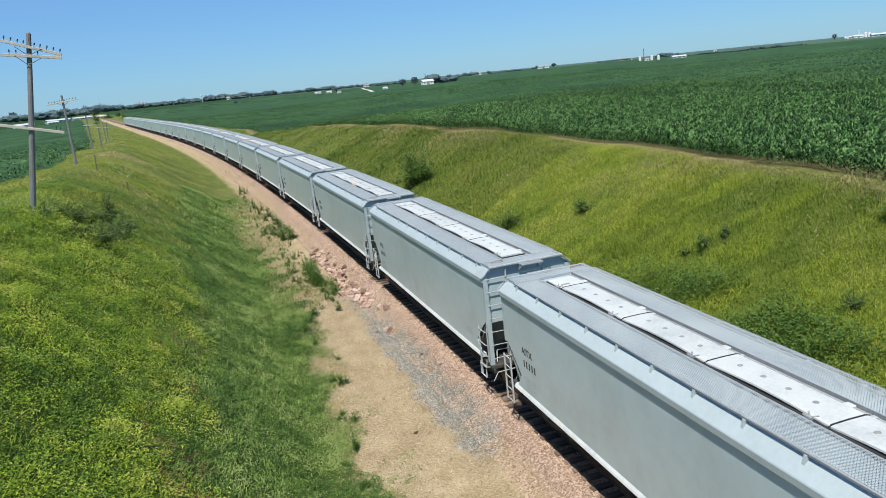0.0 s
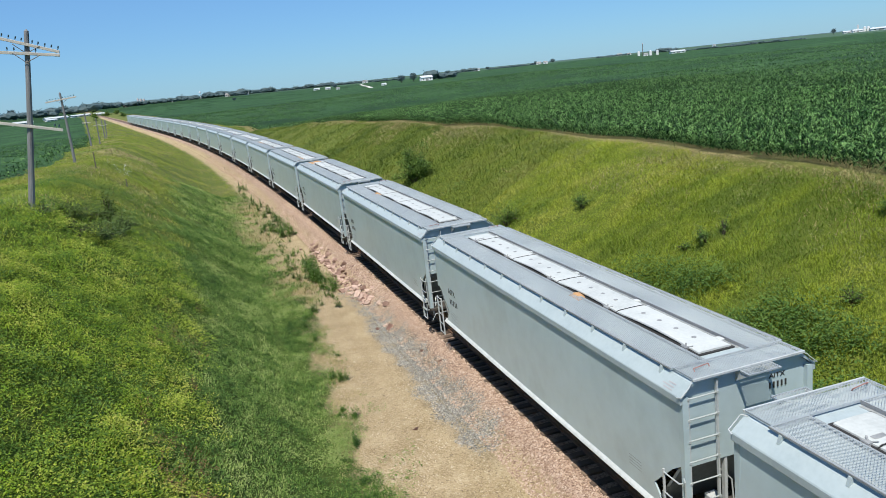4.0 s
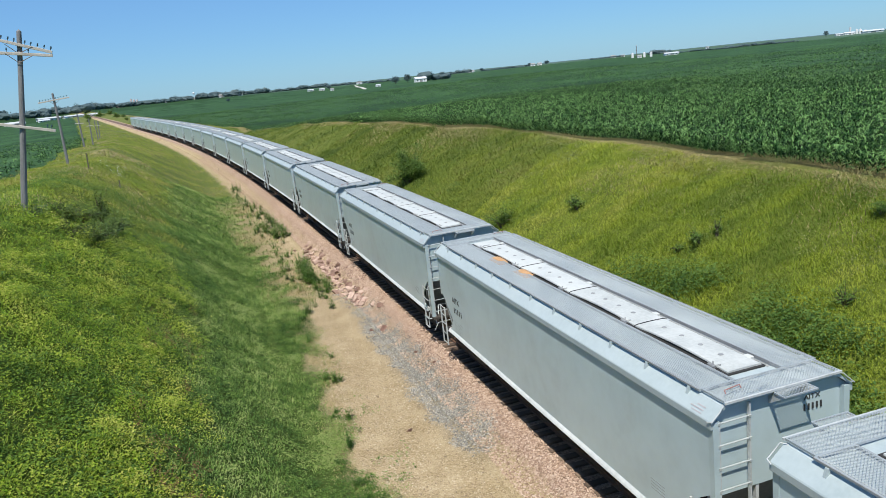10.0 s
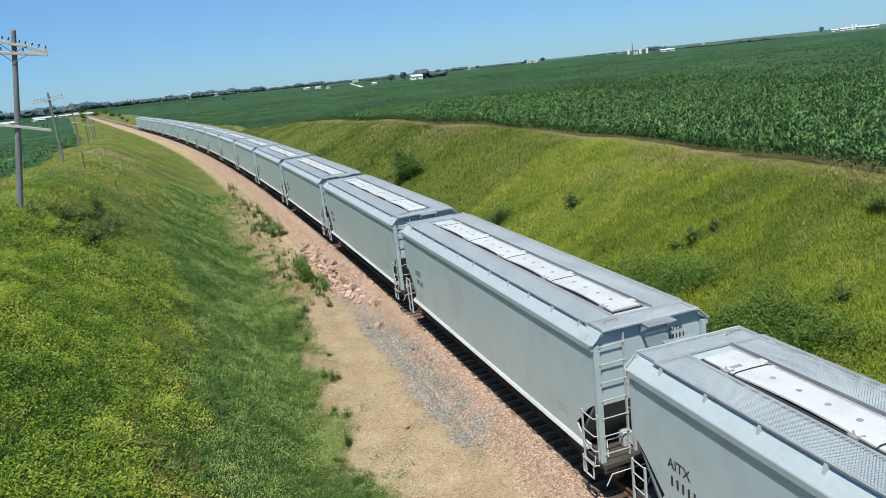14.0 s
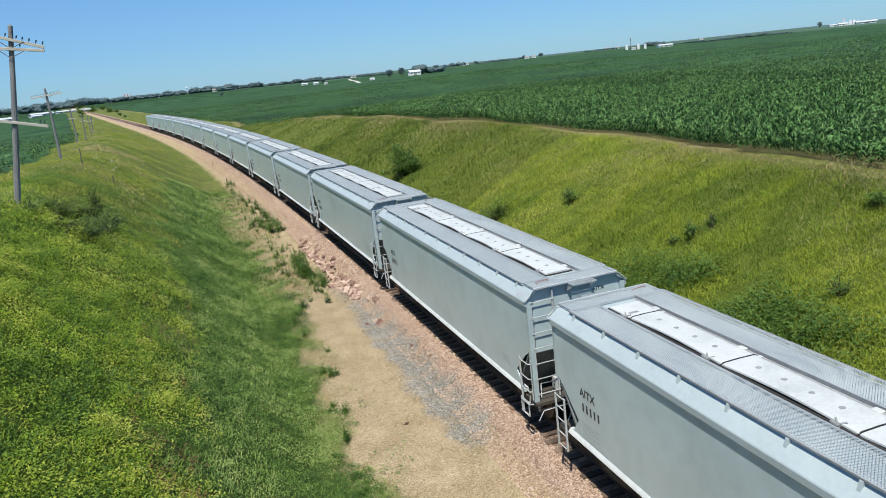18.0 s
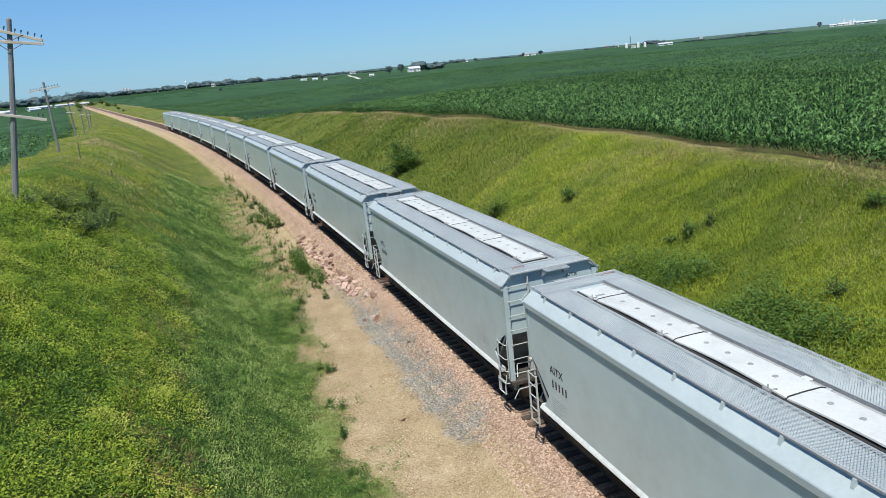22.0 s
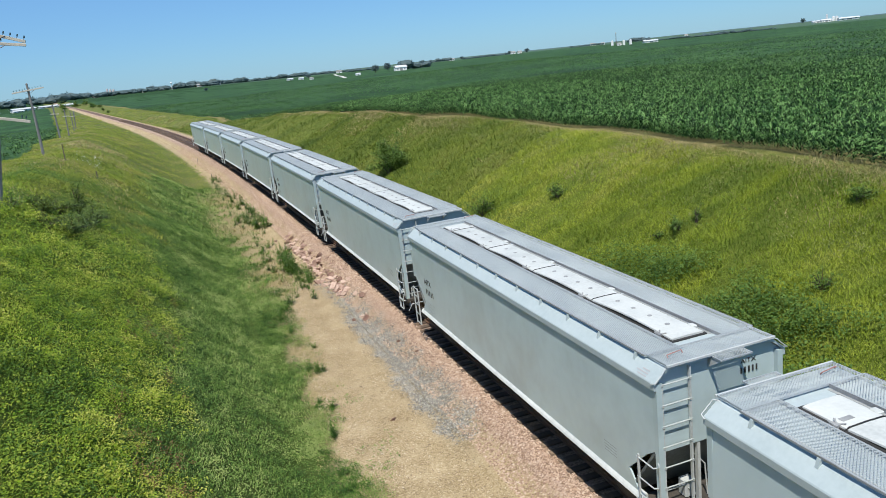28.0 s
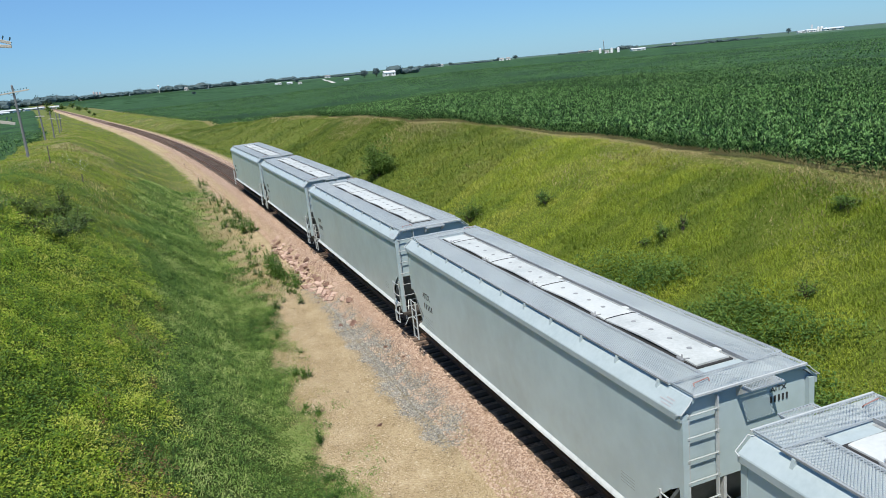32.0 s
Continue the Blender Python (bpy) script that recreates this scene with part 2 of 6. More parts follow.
M["red"] = surface("faded_red_stencil", [(0.40, 0.365, 0.375), (0.42, 0.385, 0.395)], rough=0.6, bump=0)
M["grain"] = surface("spilled_grain", [(0.36, 0.19, 0.08), (0.48, 0.28, 0.135), (0.56, 0.36, 0.20)], fine=60, coarse=5, rough=0.85, bump=0.5)
M["rail"] = surface("rusty_rail", [(0.10, 0.06, 0.04), (0.17, 0.10, 0.07), (0.22, 0.14, 0.1)], fine=30, coarse=2, rough=0.6, metal=0.4)
M["tie"] = surface("weathered_tie", [(0.07, 0.05, 0.038), (0.15, 0.105, 0.075), (0.25, 0.18, 0.13)], fine=24, coarse=3, rough=0.85, bump=0.5, random=0.35, stretch=(1, 5, 5))
M["pole"] = surface("weathered_pole_wood", [(0.075, 0.077, 0.08), (0.17, 0.172, 0.175), (0.29, 0.29, 0.29)], fine=22, coarse=2, rough=0.85, bump=0.5, stretch=(4, 4, 0.3))
M["arm"] = surface("bleached_crossarm_wood", [(0.30, 0.28, 0.25), (0.46, 0.43, 0.38), (0.55, 0.52, 0.47)], fine=22, coarse=2, rough=0.85, bump=0.4, stretch=(0.4, 4, 4))
M["iron"] = surface("rusted_brace_iron", [(0.10, 0.08, 0.07), (0.2, 0.17, 0.15)], rough=0.7, metal=0.3)
M["glass"] = surface("dark_insulator_glass", [(0.02, 0.035, 0.04), (0.05, 0.08, 0.09)], rough=0.15, bump=0)
M["stone"] = surface("pink_quartzite", [(0.19, 0.115, 0.09), (0.33, 0.22, 0.178), (0.50, 0.37, 0.31)], fine=18, coarse=2.5, rough=0.85, bump=0.5, random=0.7)
M["stone_dark"] = surface("dark_red_stone", [(0.09, 0.05, 0.04), (0.16, 0.09, 0.07), (0.25, 0.16, 0.13)], fine=18, coarse=2.5, rough=0.85, bump=0.5)


def pebbles(name, stops, rough=0.85):
    m, nt, bsdf = blank(name)
    geo = nt.nodes.new("ShaderNodeNewGeometry")
    big = noise_at(nt, geo.outputs["Position"], 0.6, 3)
    f = calc(nt, "ADD", calc(nt, "MULTIPLY", geo.outputs["Random Per Island"], 0.75), calc(nt, "MULTIPLY", big, 0.3))
    n = len(stops)
    nt.links.new(ramp(nt, f, [(0.05 + 0.9 * i / (n - 1), c) for i, c in enumerate(stops)]), bsdf.inputs["Base Color"])
    bsdf.inputs["Roughness"].default_value = rough
    return m


M["ballast"] = pebbles("pink_ballast", [(0.135, 0.084, 0.060), (0.27, 0.18, 0.130), (0.40, 0.28, 0.207), (0.49, 0.37, 0.288), (0.58, 0.475, 0.395)])
M["gravel"] = pebbles("grey_gravel", [(0.05, 0.05, 0.046), (0.135, 0.132, 0.12), (0.26, 0.252, 0.228), (0.48, 0.46, 0.42)])
M["chips"] = pebbles("tan_gravel", [(0.075, 0.06, 0.045), (0.21, 0.155, 0.10), (0.39, 0.295, 0.185), (0.48, 0.385, 0.26), (0.64, 0.57, 0.47)])
M["pale_gravel"] = surface("pale_lane_gravel", [(0.46, 0.44, 0.40), (0.56, 0.54, 0.50), (0.64, 0.62, 0.58)], fine=2, coarse=0.2, rough=0.95, bump=0.2, object_space=False)
M["corn"] = leafy("corn_leaf", [(0.005, 0.022, 0.005), (0.011, 0.042, 0.009), (0.024, 0.078, 0.018), (0.058, 0.15, 0.036), (0.20, 0.36, 0.115)], patch_scale=0.3, rough=0.5, trans=0.15, island=1.0, drift=0.4, spec=0.12)
M["corn_far"] = leafy("far_corn_leaf", [(0.009, 0.032, 0.008), (0.020, 0.062, 0.015), (0.042, 0.108, 0.027), (0.15, 0.26, 0.09)], patch_scale=0.1, rough=0.55, trans=0.12, island=0.85, drift=0.5, spec=0.12)
M["grass_lush"] = leafy("lush_grass", [(0.04, 0.098, 0.019), (0.105, 0.198, 0.035), (0.18, 0.285, 0.062), (0.33, 0.41, 0.14)], patch_scale=0.35, island=0.5, trans=0.3, fleck=1.1, drift=1.1)
M["grass_weedy"] = leafy("weedy_yellow_grass", [(0.13, 0.23, 0.035), (0.26, 0.385, 0.048), (0.40, 0.49, 0.06), (0.56, 0.58, 0.14)], patch_scale=0.25, trans=0.5, island=0.42, fleck=1.3, drift=1.15)
M["grass_bank"] = leafy("bank_grass", [(0.15, 0.22, 0.027), (0.25, 0.33, 0.036), (0.34, 0.405, 0.045), (0.42, 0.44, 0.085)], patch_scale=0.11, trans=0.38, island=0.12, fleck=1.0, drift=1.3, swathe=25)
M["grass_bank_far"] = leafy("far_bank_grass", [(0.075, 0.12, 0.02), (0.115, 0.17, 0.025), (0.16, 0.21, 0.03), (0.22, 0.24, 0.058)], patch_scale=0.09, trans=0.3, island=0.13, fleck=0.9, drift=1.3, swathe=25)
M["grass_crest"] = leafy("olive_crest_grass", [(0.125, 0.19, 0.025), (0.19, 0.265, 0.033), (0.27, 0.315, 0.05), (0.36, 0.315, 0.105)], patch_scale=0.16, trans=0.35, island=0.3, fleck=0.9, drift=1.2)
M["latch"] = surface("dull_latch_steel", [(0.16, 0.165, 0.17), (0.25, 0.26, 0.265), (0.33, 0.34, 0.345)], rough=0.6)
M["grass_dry"] = leafy("dry_brome", [(0.25, 0.23, 0.10), (0.37, 0.32, 0.155), (0.48, 0.40, 0.22)], patch_scale=0.4, trans=0.35)
M["weed"] = leafy("broad_weed_leaf", [(0.055, 0.12, 0.025), (0.11, 0.205, 0.04), (0.18, 0.285, 0.07)], patch_scale=0.6, trans=0.4, island=0.6, fleck=0.8)
M["weed_pale"] = leafy("pale_weed_leaf", [(0.13, 0.165, 0.05), (0.22, 0.25, 0.09), (0.34, 0.34, 0.16)], patch_scale=0.8, island=0.6)
M["weed_bright"] = leafy("bright_yellow_weed", [(0.14, 0.28, 0.018), (0.25, 0.40, 0.025), (0.37, 0.49, 0.035)], patch_scale=0.6, trans=0.4)
M["dock"] = leafy("rusty_seed_head", [(0.12, 0.06, 0.03), (0.20, 0.11, 0.05), (0.27, 0.17, 0.08)], patch_scale=0.8, island=0.6)
M["shrub"] = leafy("shrub_leaf", [(0.05, 0.10, 0.02), (0.10, 0.18, 0.032), (0.17, 0.255, 0.055)], patch_scale=1.2, island=0.6, trans=0.35)
M["shrub_dark"] = leafy("dark_scrub_leaf", [(0.04, 0.07, 0.014), (0.085, 0.135, 0.026), (0.16, 0.22, 0.05)], patch_scale=1.2, island=0.6, trans=0.3)
M["shrub_pale"] = leafy("greyish_shrub_leaf", [(0.055, 0.10, 0.026), (0.12, 0.19, 0.05), (0.23, 0.30, 0.10)], patch_scale=1.5, island=0.5)
M["twig"] = surface("grey_twig", [(0.07, 0.055, 0.04), (0.13, 0.1, 0.08)], rough=0.9)
# Far trees and ridge carry the distance haze in their base colour.
M["tree"] = leafy("hazed_tree_leaf", [(0.085, 0.135, 0.145), (0.105, 0.16, 0.172), (0.13, 0.188, 0.2)], patch_scale=0.02, trans=0.35, island=0.15)
M["hazed_ridge"] = surface("hazed_ridge", [(0.055, 0.10, 0.115), (0.068, 0.115, 0.13), (0.085, 0.135, 0.15)], fine=0.02, coarse=0.004, rough=1.0, bump=0.0, object_space=False)
M["white"] = surface("white_siding", [(0.62, 0.63, 0.63), (0.74, 0.75, 0.75), (0.8, 0.8, 0.8)], fine=3, coarse=0.3, rough=0.6)
M["metal_roof"] = surface("pale_metal_roof", [(0.55, 0.57, 0.6), (0.68, 0.7, 0.72)], fine=3, coarse=0.3, rough=0.5, metal=0.2)
M["brown_roof"] = surface("grey_brown_roof", [(0.24, 0.24, 0.24), (0.34, 0.34, 0.34)], fine=3, coarse=0.4, rough=0.85)
M["brick"] = surface("pinkish_concrete", [(0.46, 0.38, 0.36), (0.54, 0.46, 0.44), (0.6, 0.52, 0.5)], fine=2, coarse=0.2, rough=0.8)
M["window"] = surface("dark_pane", [(0.02, 0.022, 0.025), (0.04, 0.045, 0.05)], rough=0.15, bump=0)


# ---- helpers for meshes ----


def mesh_of(name, verts, faces, material, attrs=None, smooth=False):
    me = bpy.data.meshes.new(name)
    verts = np.asarray(verts, np.float32).reshape(-1, 3)
    faces = np.asarray(faces, np.int32)
    n, k = faces.shape
    me.vertices.add(len(verts))
    me.vertices.foreach_set("co", verts.ravel())
    me.loops.add(n * k)
    me.loops.foreach_set("vertex_index", faces.ravel())
    me.polygons.add(n)
    me.polygons.foreach_set("loop_start", np.arange(0, n * k, k, dtype=np.int32))
    me.polygons.foreach_set("use_smooth", np.full(n, smooth))
    me.update(calc_edges=True)
    for key, vals in (attrs or {}).items():
        a = me.attributes.new(key, "FLOAT", "POINT")
        a.data.foreach_set("value", np.asarray(vals, np.float32).ravel())
    if material:
        me.materials.append(material)
    return me


def part(name, bm, material, parent, label="", smooth=False):
    """One mesh object under a thing or a part."""
    me = bpy.data.meshes.new(name)
    bmesh.ops.recalc_face_normals(bm, faces=bm.faces)
    if smooth:
        for f in bm.faces:
            f.smooth = True
    bm.to_mesh(me)
    bm.free()
    me.materials.append(material)
    ob = new(name, me)
    ob.parent = parent
    return tagged(ob, label)


def part_mesh(name, me, parent, label=""):
    ob = new(name, me)
    ob.parent = parent
    return tagged(ob, label)


def hexa(bm, p):
    v = [bm.verts.new(q) for q in p]
    for f in ((0, 3, 2, 1), (4, 5, 6, 7), (0, 1, 5, 4), (1, 2, 6, 5), (2, 3, 7, 6), (3, 0, 4, 7)):
        bm.faces.new([v[i] for i in f])
    return v


def box(bm, x0, x1, y0, y1, z0, z1):
    hexa(bm, [(x0, y0, z0), (x1, y0, z0), (x1, y1, z0), (x0, y1, z0), (x0, y0, z1), (x1, y0, z1), (x1, y1, z1), (x0, y1, z1)])
    return bm


def rod(bm, a, b, r, n=6, r2=None):
    a, b = Vector(a), Vector(b)
    q = (b - a).to_track_quat("Z", "Y")
    r2 = r if r2 is None else r2
    rings = []
    for c, rr in ((a, r), (b, r2)):
        rings.append([bm.verts.new(c + q @ Vector((rr * math.cos(i * math.tau / n), rr * math.sin(i * math.tau / n), 0))) for i in range(n)])
    for i in range(n):
        bm.faces.new((rings[0][i], rings[0][(i + 1) % n], rings[1][(i + 1) % n], rings[1][i]))
    bm.faces.new(rings[0][::-1])
    bm.faces.new(rings[1])
    return bm


def bent(bm, pts, r, n=6):
    for a, b in zip(pts, pts[1:]):
        rod(bm, a, b, r, n)
    return bm


def extrude(bm, outline, axis, a, b):
    """A closed outline pulled along an axis: 'y' takes (x, z), 'x' takes (y, z), 'z' takes (x, y)."""
    put = {"y": lambda p, t: (p[0], t, p[1]), "x": lambda p, t: (t, p[0], p[1]), "z": lambda p, t: (p[0], p[1], t)}[axis]
    r0 = [bm.verts.new(put(p, a)) for p in outline]
    r1 = [bm.verts.new(put(p, b)) for p in outline]
    n = len(outline)
    for i in range(n):
        bm.faces.new((r0[i], r0[(i + 1) % n], r1[(i + 1) % n], r1[i]))
    bm.faces.new(r0[::-1])
    bm.faces.new(r1)
    return bm


def soften(bm, width, segments=1):
    bmesh.ops.bevel(bm, geom=bm.edges[:], offset=width, segments=segments, affect="EDGES", clamp_overlap=True)
    return bm


def BM():
    return bmesh.new()


# ---- the ground: one sheet to the horizon ----


def steps(*spans):
    out = []
    for a, b, d in spans:
        out += list(np.arange(a, b, d))
    return np.array(out + [spans[-1][1]])


GU = steps((-520, -60, 20), (-60, 0, 4), (0, 120, 1.0), (120, 260, 2), (260, 500, 8), (500, 1000, 40), (1000, 4700, 200))
GW = np.concatenate([-steps((3.2, 26, 0.6), (26, 60, 2), (60, 200, 10), (200, 600, 40), (600, 4400, 200))[::-1],
                     np.array([-3.0, -2.7, -2.4, -2.2, -1.9, -1.75, -1.3, 0, 1.3, 1.75, 1.9, 2.05, 2.2, 2.4, 2.5, 2.6, 2.68, 2.75, 2.87, 2.999, 3.001]),
                     steps((3.3, 26, 0.6), (26, 60, 2), (60, 200, 10), (200, 600, 40), (600, 4400, 200))])
gu, gw = np.meshgrid(GU, GW, indexing="ij")
gx, gy = plan(gu, gw)
gz = ground_z(gu, gw)
nu, nw = gu.shape
idx = np.arange(nu * nw).reshape(nu, nw)
quads = np.stack([idx[:-1, :-1], idx[1:, :-1], idx[1:, 1:], idx[:-1, 1:]], -1).reshape(-1, 4)


def ground_material():
    m, nt, bsdf = blank("ground")
    at = {}
    for k in ("lat", "along"):
        a = nt.nodes.new("ShaderNodeAttribute")
        a.attribute_name = k
        at[k] = a.outputs["Fac"]
    pos = nt.nodes.new("ShaderNodeNewGeometry").outputs["Position"]
    n1, n2, n3 = noise_at(nt, pos, 0.9, 5), noise_at(nt, pos, 6, 4), noise_at(nt, pos, 38, 3, 0.7)
    n0 = noise_at(nt, pos, 0.14, 4)
    wob = calc(nt, "ADD", calc(nt, "MULTIPLY", calc(nt, "SUBTRACT", n1, 0.5), 2.2), calc(nt, "MULTIPLY", calc(nt, "SUBTRACT", n2, 0.5), 0.9))
    lat = calc(nt, "ADD", at["lat"], wob)

    def strip(lo, hi, soft):
        up = node(nt, "ShaderNodeMapRange", From_Min=lo - soft, From_Max=lo + soft)
        dn = node(nt, "ShaderNodeMapRange", From_Min=hi - soft, From_Max=hi + soft, To_Min=1.0, To_Max=0.0)
        for q in (up, dn):
            nt.links.new(lat, q.inputs["Value"])
        return calc(nt, "MULTIPLY", up.outputs[0], dn.outputs[0])

    def between(sock, lo, hi, soft):
        up = node(nt, "ShaderNodeMapRange", From_Min=lo - soft, From_Max=lo + soft)
        dn = node(nt, "ShaderNodeMapRange", From_Min=hi - soft, From_Max=hi + soft, To_Min=1.0, To_Max=0.0)
        for q in (up, dn):
            nt.links.new(sock, q.inputs["Value"])
        return calc(nt, "MULTIPLY", up.outputs[0], dn.outputs[0])

    mott = calc(nt, "ADD", calc(nt, "MULTIPLY", n2, 0.5), calc(nt, "MULTIPLY", n1, 0.5))
    grass_l = ramp(nt, mott, [(0.3, (0.06, 0.09, 0.014)), (0.5, (0.10, 0.135, 0.02)), (0.7, (0.15, 0.175, 0.032))])
    lush = ramp(nt, mott, [(0.3, (0.035, 0.06, 0.013)), (0.5, (0.06, 0.095, 0.02)), (0.7, (0.11, 0.14, 0.04))])
    grass_r = ramp(nt, mott, [(0.3, (0.06, 0.088, 0.015)), (0.5, (0.105, 0.138, 0.022)), (0.7, (0.165, 0.185, 0.04))])
    dry = ramp(nt, mott, [(0.3, (0.19, 0.15, 0.07)), (0.6, (0.28, 0.22, 0.12))])

    def cells(scale):
        v = node(nt, "ShaderNodeTexVoronoi", Scale=scale)
        nt.links.new(pos, v.inputs["Vector"])
        sep = nt.nodes.new("ShaderNodeSeparateColor")
        nt.links.new(v.outputs["Color"], sep.inputs[0])
        return sep.outputs[0], v.outputs["Distance"]

    c1, d1 = cells(22.0)
    c2, d2 = cells(34.0)
    speck = calc(nt, "ADD", calc(nt, "MULTIPLY", c2, 0.28), calc(nt, "ADD", calc(nt, "MULTIPLY", n3, 0.35), calc(nt, "MULTIPLY", n1, 0.37)))
    lumps = calc(nt, "ADD", calc(nt, "MULTIPLY", c1, 0.42), calc(nt, "ADD", calc(nt, "MULTIPLY", n3, 0.25), calc(nt, "MULTIPLY", n1, 0.33)))
    road = ramp(nt, speck, [(0.32, (0.22, 0.165, 0.09)), (0.5, (0.38, 0.30, 0.18)), (0.68, (0.52, 0.43, 0.29))])
    stones = ramp(nt, lumps, [(0.25, (0.18, 0.12, 0.09)), (0.5, (0.35, 0.248, 0.193)), (0.72, (0.50, 0.39, 0.32))])
    grey = ramp(nt, lumps, [(0.28, (0.07, 0.067, 0.058)), (0.5, (0.165, 0.157, 0.138)), (0.7, (0.31, 0.295, 0.26))])
    field = ramp(nt, calc(nt, "ADD", calc(nt, "MULTIPLY", n2, 0.3), calc(nt, "MULTIPLY", n0, 0.7)), [(0.3, (0.012, 0.034, 0.010)), (0.5, (0.02, 0.055, 0.015)), (0.7, (0.034, 0.08, 0.022))])
    col = mixc(nt, strip(-22.6, 300, 0.4), field, grass_r)
    col = mixc(nt, strip(2.0, 300, 0.4), col, lush)
    col = mixc(nt, strip(11.6, 300, 0.6), col, grass_l)
    col = mixc(nt, calc(nt, "MULTIPLY", strip(17.0, 21.5, 1.5), calc(nt, "MULTIPLY", between(at["along"], 60, 200, 30), 0.4)), col, dry)
    col = mixc(nt, calc(nt, "MULTIPLY", between(at["lat"], -22.6, -19.2, 0.5), 0.6), col, dry)
    col = mixc(nt, calc(nt, "MULTIPLY", between(at["lat"], 23.2, 900, 1.0), 1.0), col, field)
    # Fields far to the right: distance haze mixed into the ground colour.
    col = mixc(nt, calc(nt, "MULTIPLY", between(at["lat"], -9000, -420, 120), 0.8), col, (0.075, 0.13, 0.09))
    faded = calc(nt, "MULTIPLY", calc(nt, "MAXIMUM", between(at["along"], 150, 3000, 60), calc(nt, "MULTIPLY", between(at["along"], 58, 3000, 18), between(at["lat"], 3, 24, 2))), between(at["lat"], -18, 24, 2))
    col = mixc(nt, calc(nt, "MULTIPLY", faded, 0.85), col, ramp(nt, calc(nt, "ADD", calc(nt, "MULTIPLY", mott, 0.5), calc(nt, "MULTIPLY", n0, 0.5)), [(0.3, (0.075, 0.105, 0.028)), (0.5, (0.12, 0.145, 0.04)), (0.7, (0.20, 0.185, 0.075))]))
    # the tan service road narrows towards the bend
    wide = node(nt, "ShaderNodeMapRange", From_Min=20.0, From_Max=75.0, To_Min=7.1, To_Max=4.4)
    nt.links.new(at["along"], wide.inputs["Value"])
    over = calc(nt, "SUBTRACT", lat, wide.outputs[0])
    onroad = node(nt, "ShaderNodeMapRange", From_Min=-0.35, From_Max=0.35, To_Min=1.0, To_Max=0.0)
    nt.links.new(over, onroad.inputs["Value"])
    rightside = between(at["lat"], -4.2, 50, 0.5)
    col = mixc(nt, calc(nt, "MULTIPLY", onroad.outputs[0], rightside), col, road)
    bare = calc(nt, "MULTIPLY", between(lat, 4.0, 6.9, 0.5), between(at["along"], 42, 84, 5))
    col = mixc(nt, calc(nt, "MULTIPLY", bare, 0.75), col, mixc(nt, n2, dry, road))
    half = calc(nt, "ADD", at["lat"], calc(nt, "MULTIPLY", calc(nt, "SUBTRACT", n2, 0.5), 0.8))
    col = mixc(nt, calc(nt, "MULTIPLY", between(half, 2.1, 3.4, 0.35), calc(nt, "MULTIPLY", between(at["along"], 20.2, 34, 2.2), 0.6)), col, grey)
    col = mixc(nt, between(half, -3.3, 2.2, 0.15), col, stones)
    # the passing train's shade, painted into the bed between the rails
    col = mixc(nt, calc(nt, "MULTIPLY", between(half, -1.3, 1.3, 0.12), 0.45), col, (0.06, 0.043, 0.034))
    nt.links.new(col, bsdf.inputs["Base Color"])
    bsdf.inputs["Roughness"].default_value = 0.95
    bsdf.inputs["Specular IOR Level"].default_value = 0.15
    bp = node(nt, "ShaderNodeBump", Strength=0.6, Distance=0.05)
    nt.links.new(calc(nt, "ADD", calc(nt, "ADD", n3, n2), calc(nt, "MULTIPLY", d1, -1.2)), bp.inputs["Height"])
    nt.links.new(bp.outputs[0], bsdf.inputs["Normal"])
    return m


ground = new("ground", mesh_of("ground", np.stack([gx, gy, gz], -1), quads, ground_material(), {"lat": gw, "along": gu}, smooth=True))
tagged(ground, "rolling farmland with a grassy railway cutting and tan gravel service road", "ground", kind="structure")

# ---- the railway track ----
RAIL = [(-0.07, -0.172), (0.07, -0.172), (0.07, -0.155), (0.012, -0.135), (0.012, -0.045), (0.037, -0.03), (0.037, 0.0), (-0.037, 0.0), (-0.037, -0.03), (-0.012, -0.045), (-0.012, -0.135), (-0.07, -0.155)]


def track_point(s, w, z):
    """w to the left, z above the rail head, on the canted track."""
    x, y, z0, h = on_track(s)
    lat = w * math.cos(CANT) + z * math.sin(CANT)
    return x - np.cos(h) * lat, y + np.sin(h) * lat, z0 + z * math.cos(CANT) - w * math.sin(CANT)


track = tagged(new("railway_track"), "single rusty railway track on weathered wooden ties in pink ballast", "railway track", kind="structure")
RS = steps((-470, 0, 20), (0, 330, 6), (330, 1500, 90))
for name, w0 in (("rail", 0.755), ("rail", -0.755)):
    vs, k = [], len(RAIL)
    for px, pz in RAIL:
        vs.append(np.stack(track_point(RS, w0 + px, pz), -1))
    vs = np.stack(vs, 1)
    n = len(RS)
    ii = np.arange(n * k).reshape(n, k)
    fs = np.stack([ii[:-1], np.roll(ii, -1, 1)[:-1], np.roll(ii, -1, 1)[1:], ii[1:]], -1).reshape(-1, 4)
    part_mesh(name, mesh_of(name, vs, fs, M["rail"]), track, "rust-brown steel rail with a polished head")


# ---- covered hopper wagons ----
HALF, WIDE = 8.275, 1.6
PITCH = 18.1
Z_TOP, Z_SILL = 4.13, 1.16


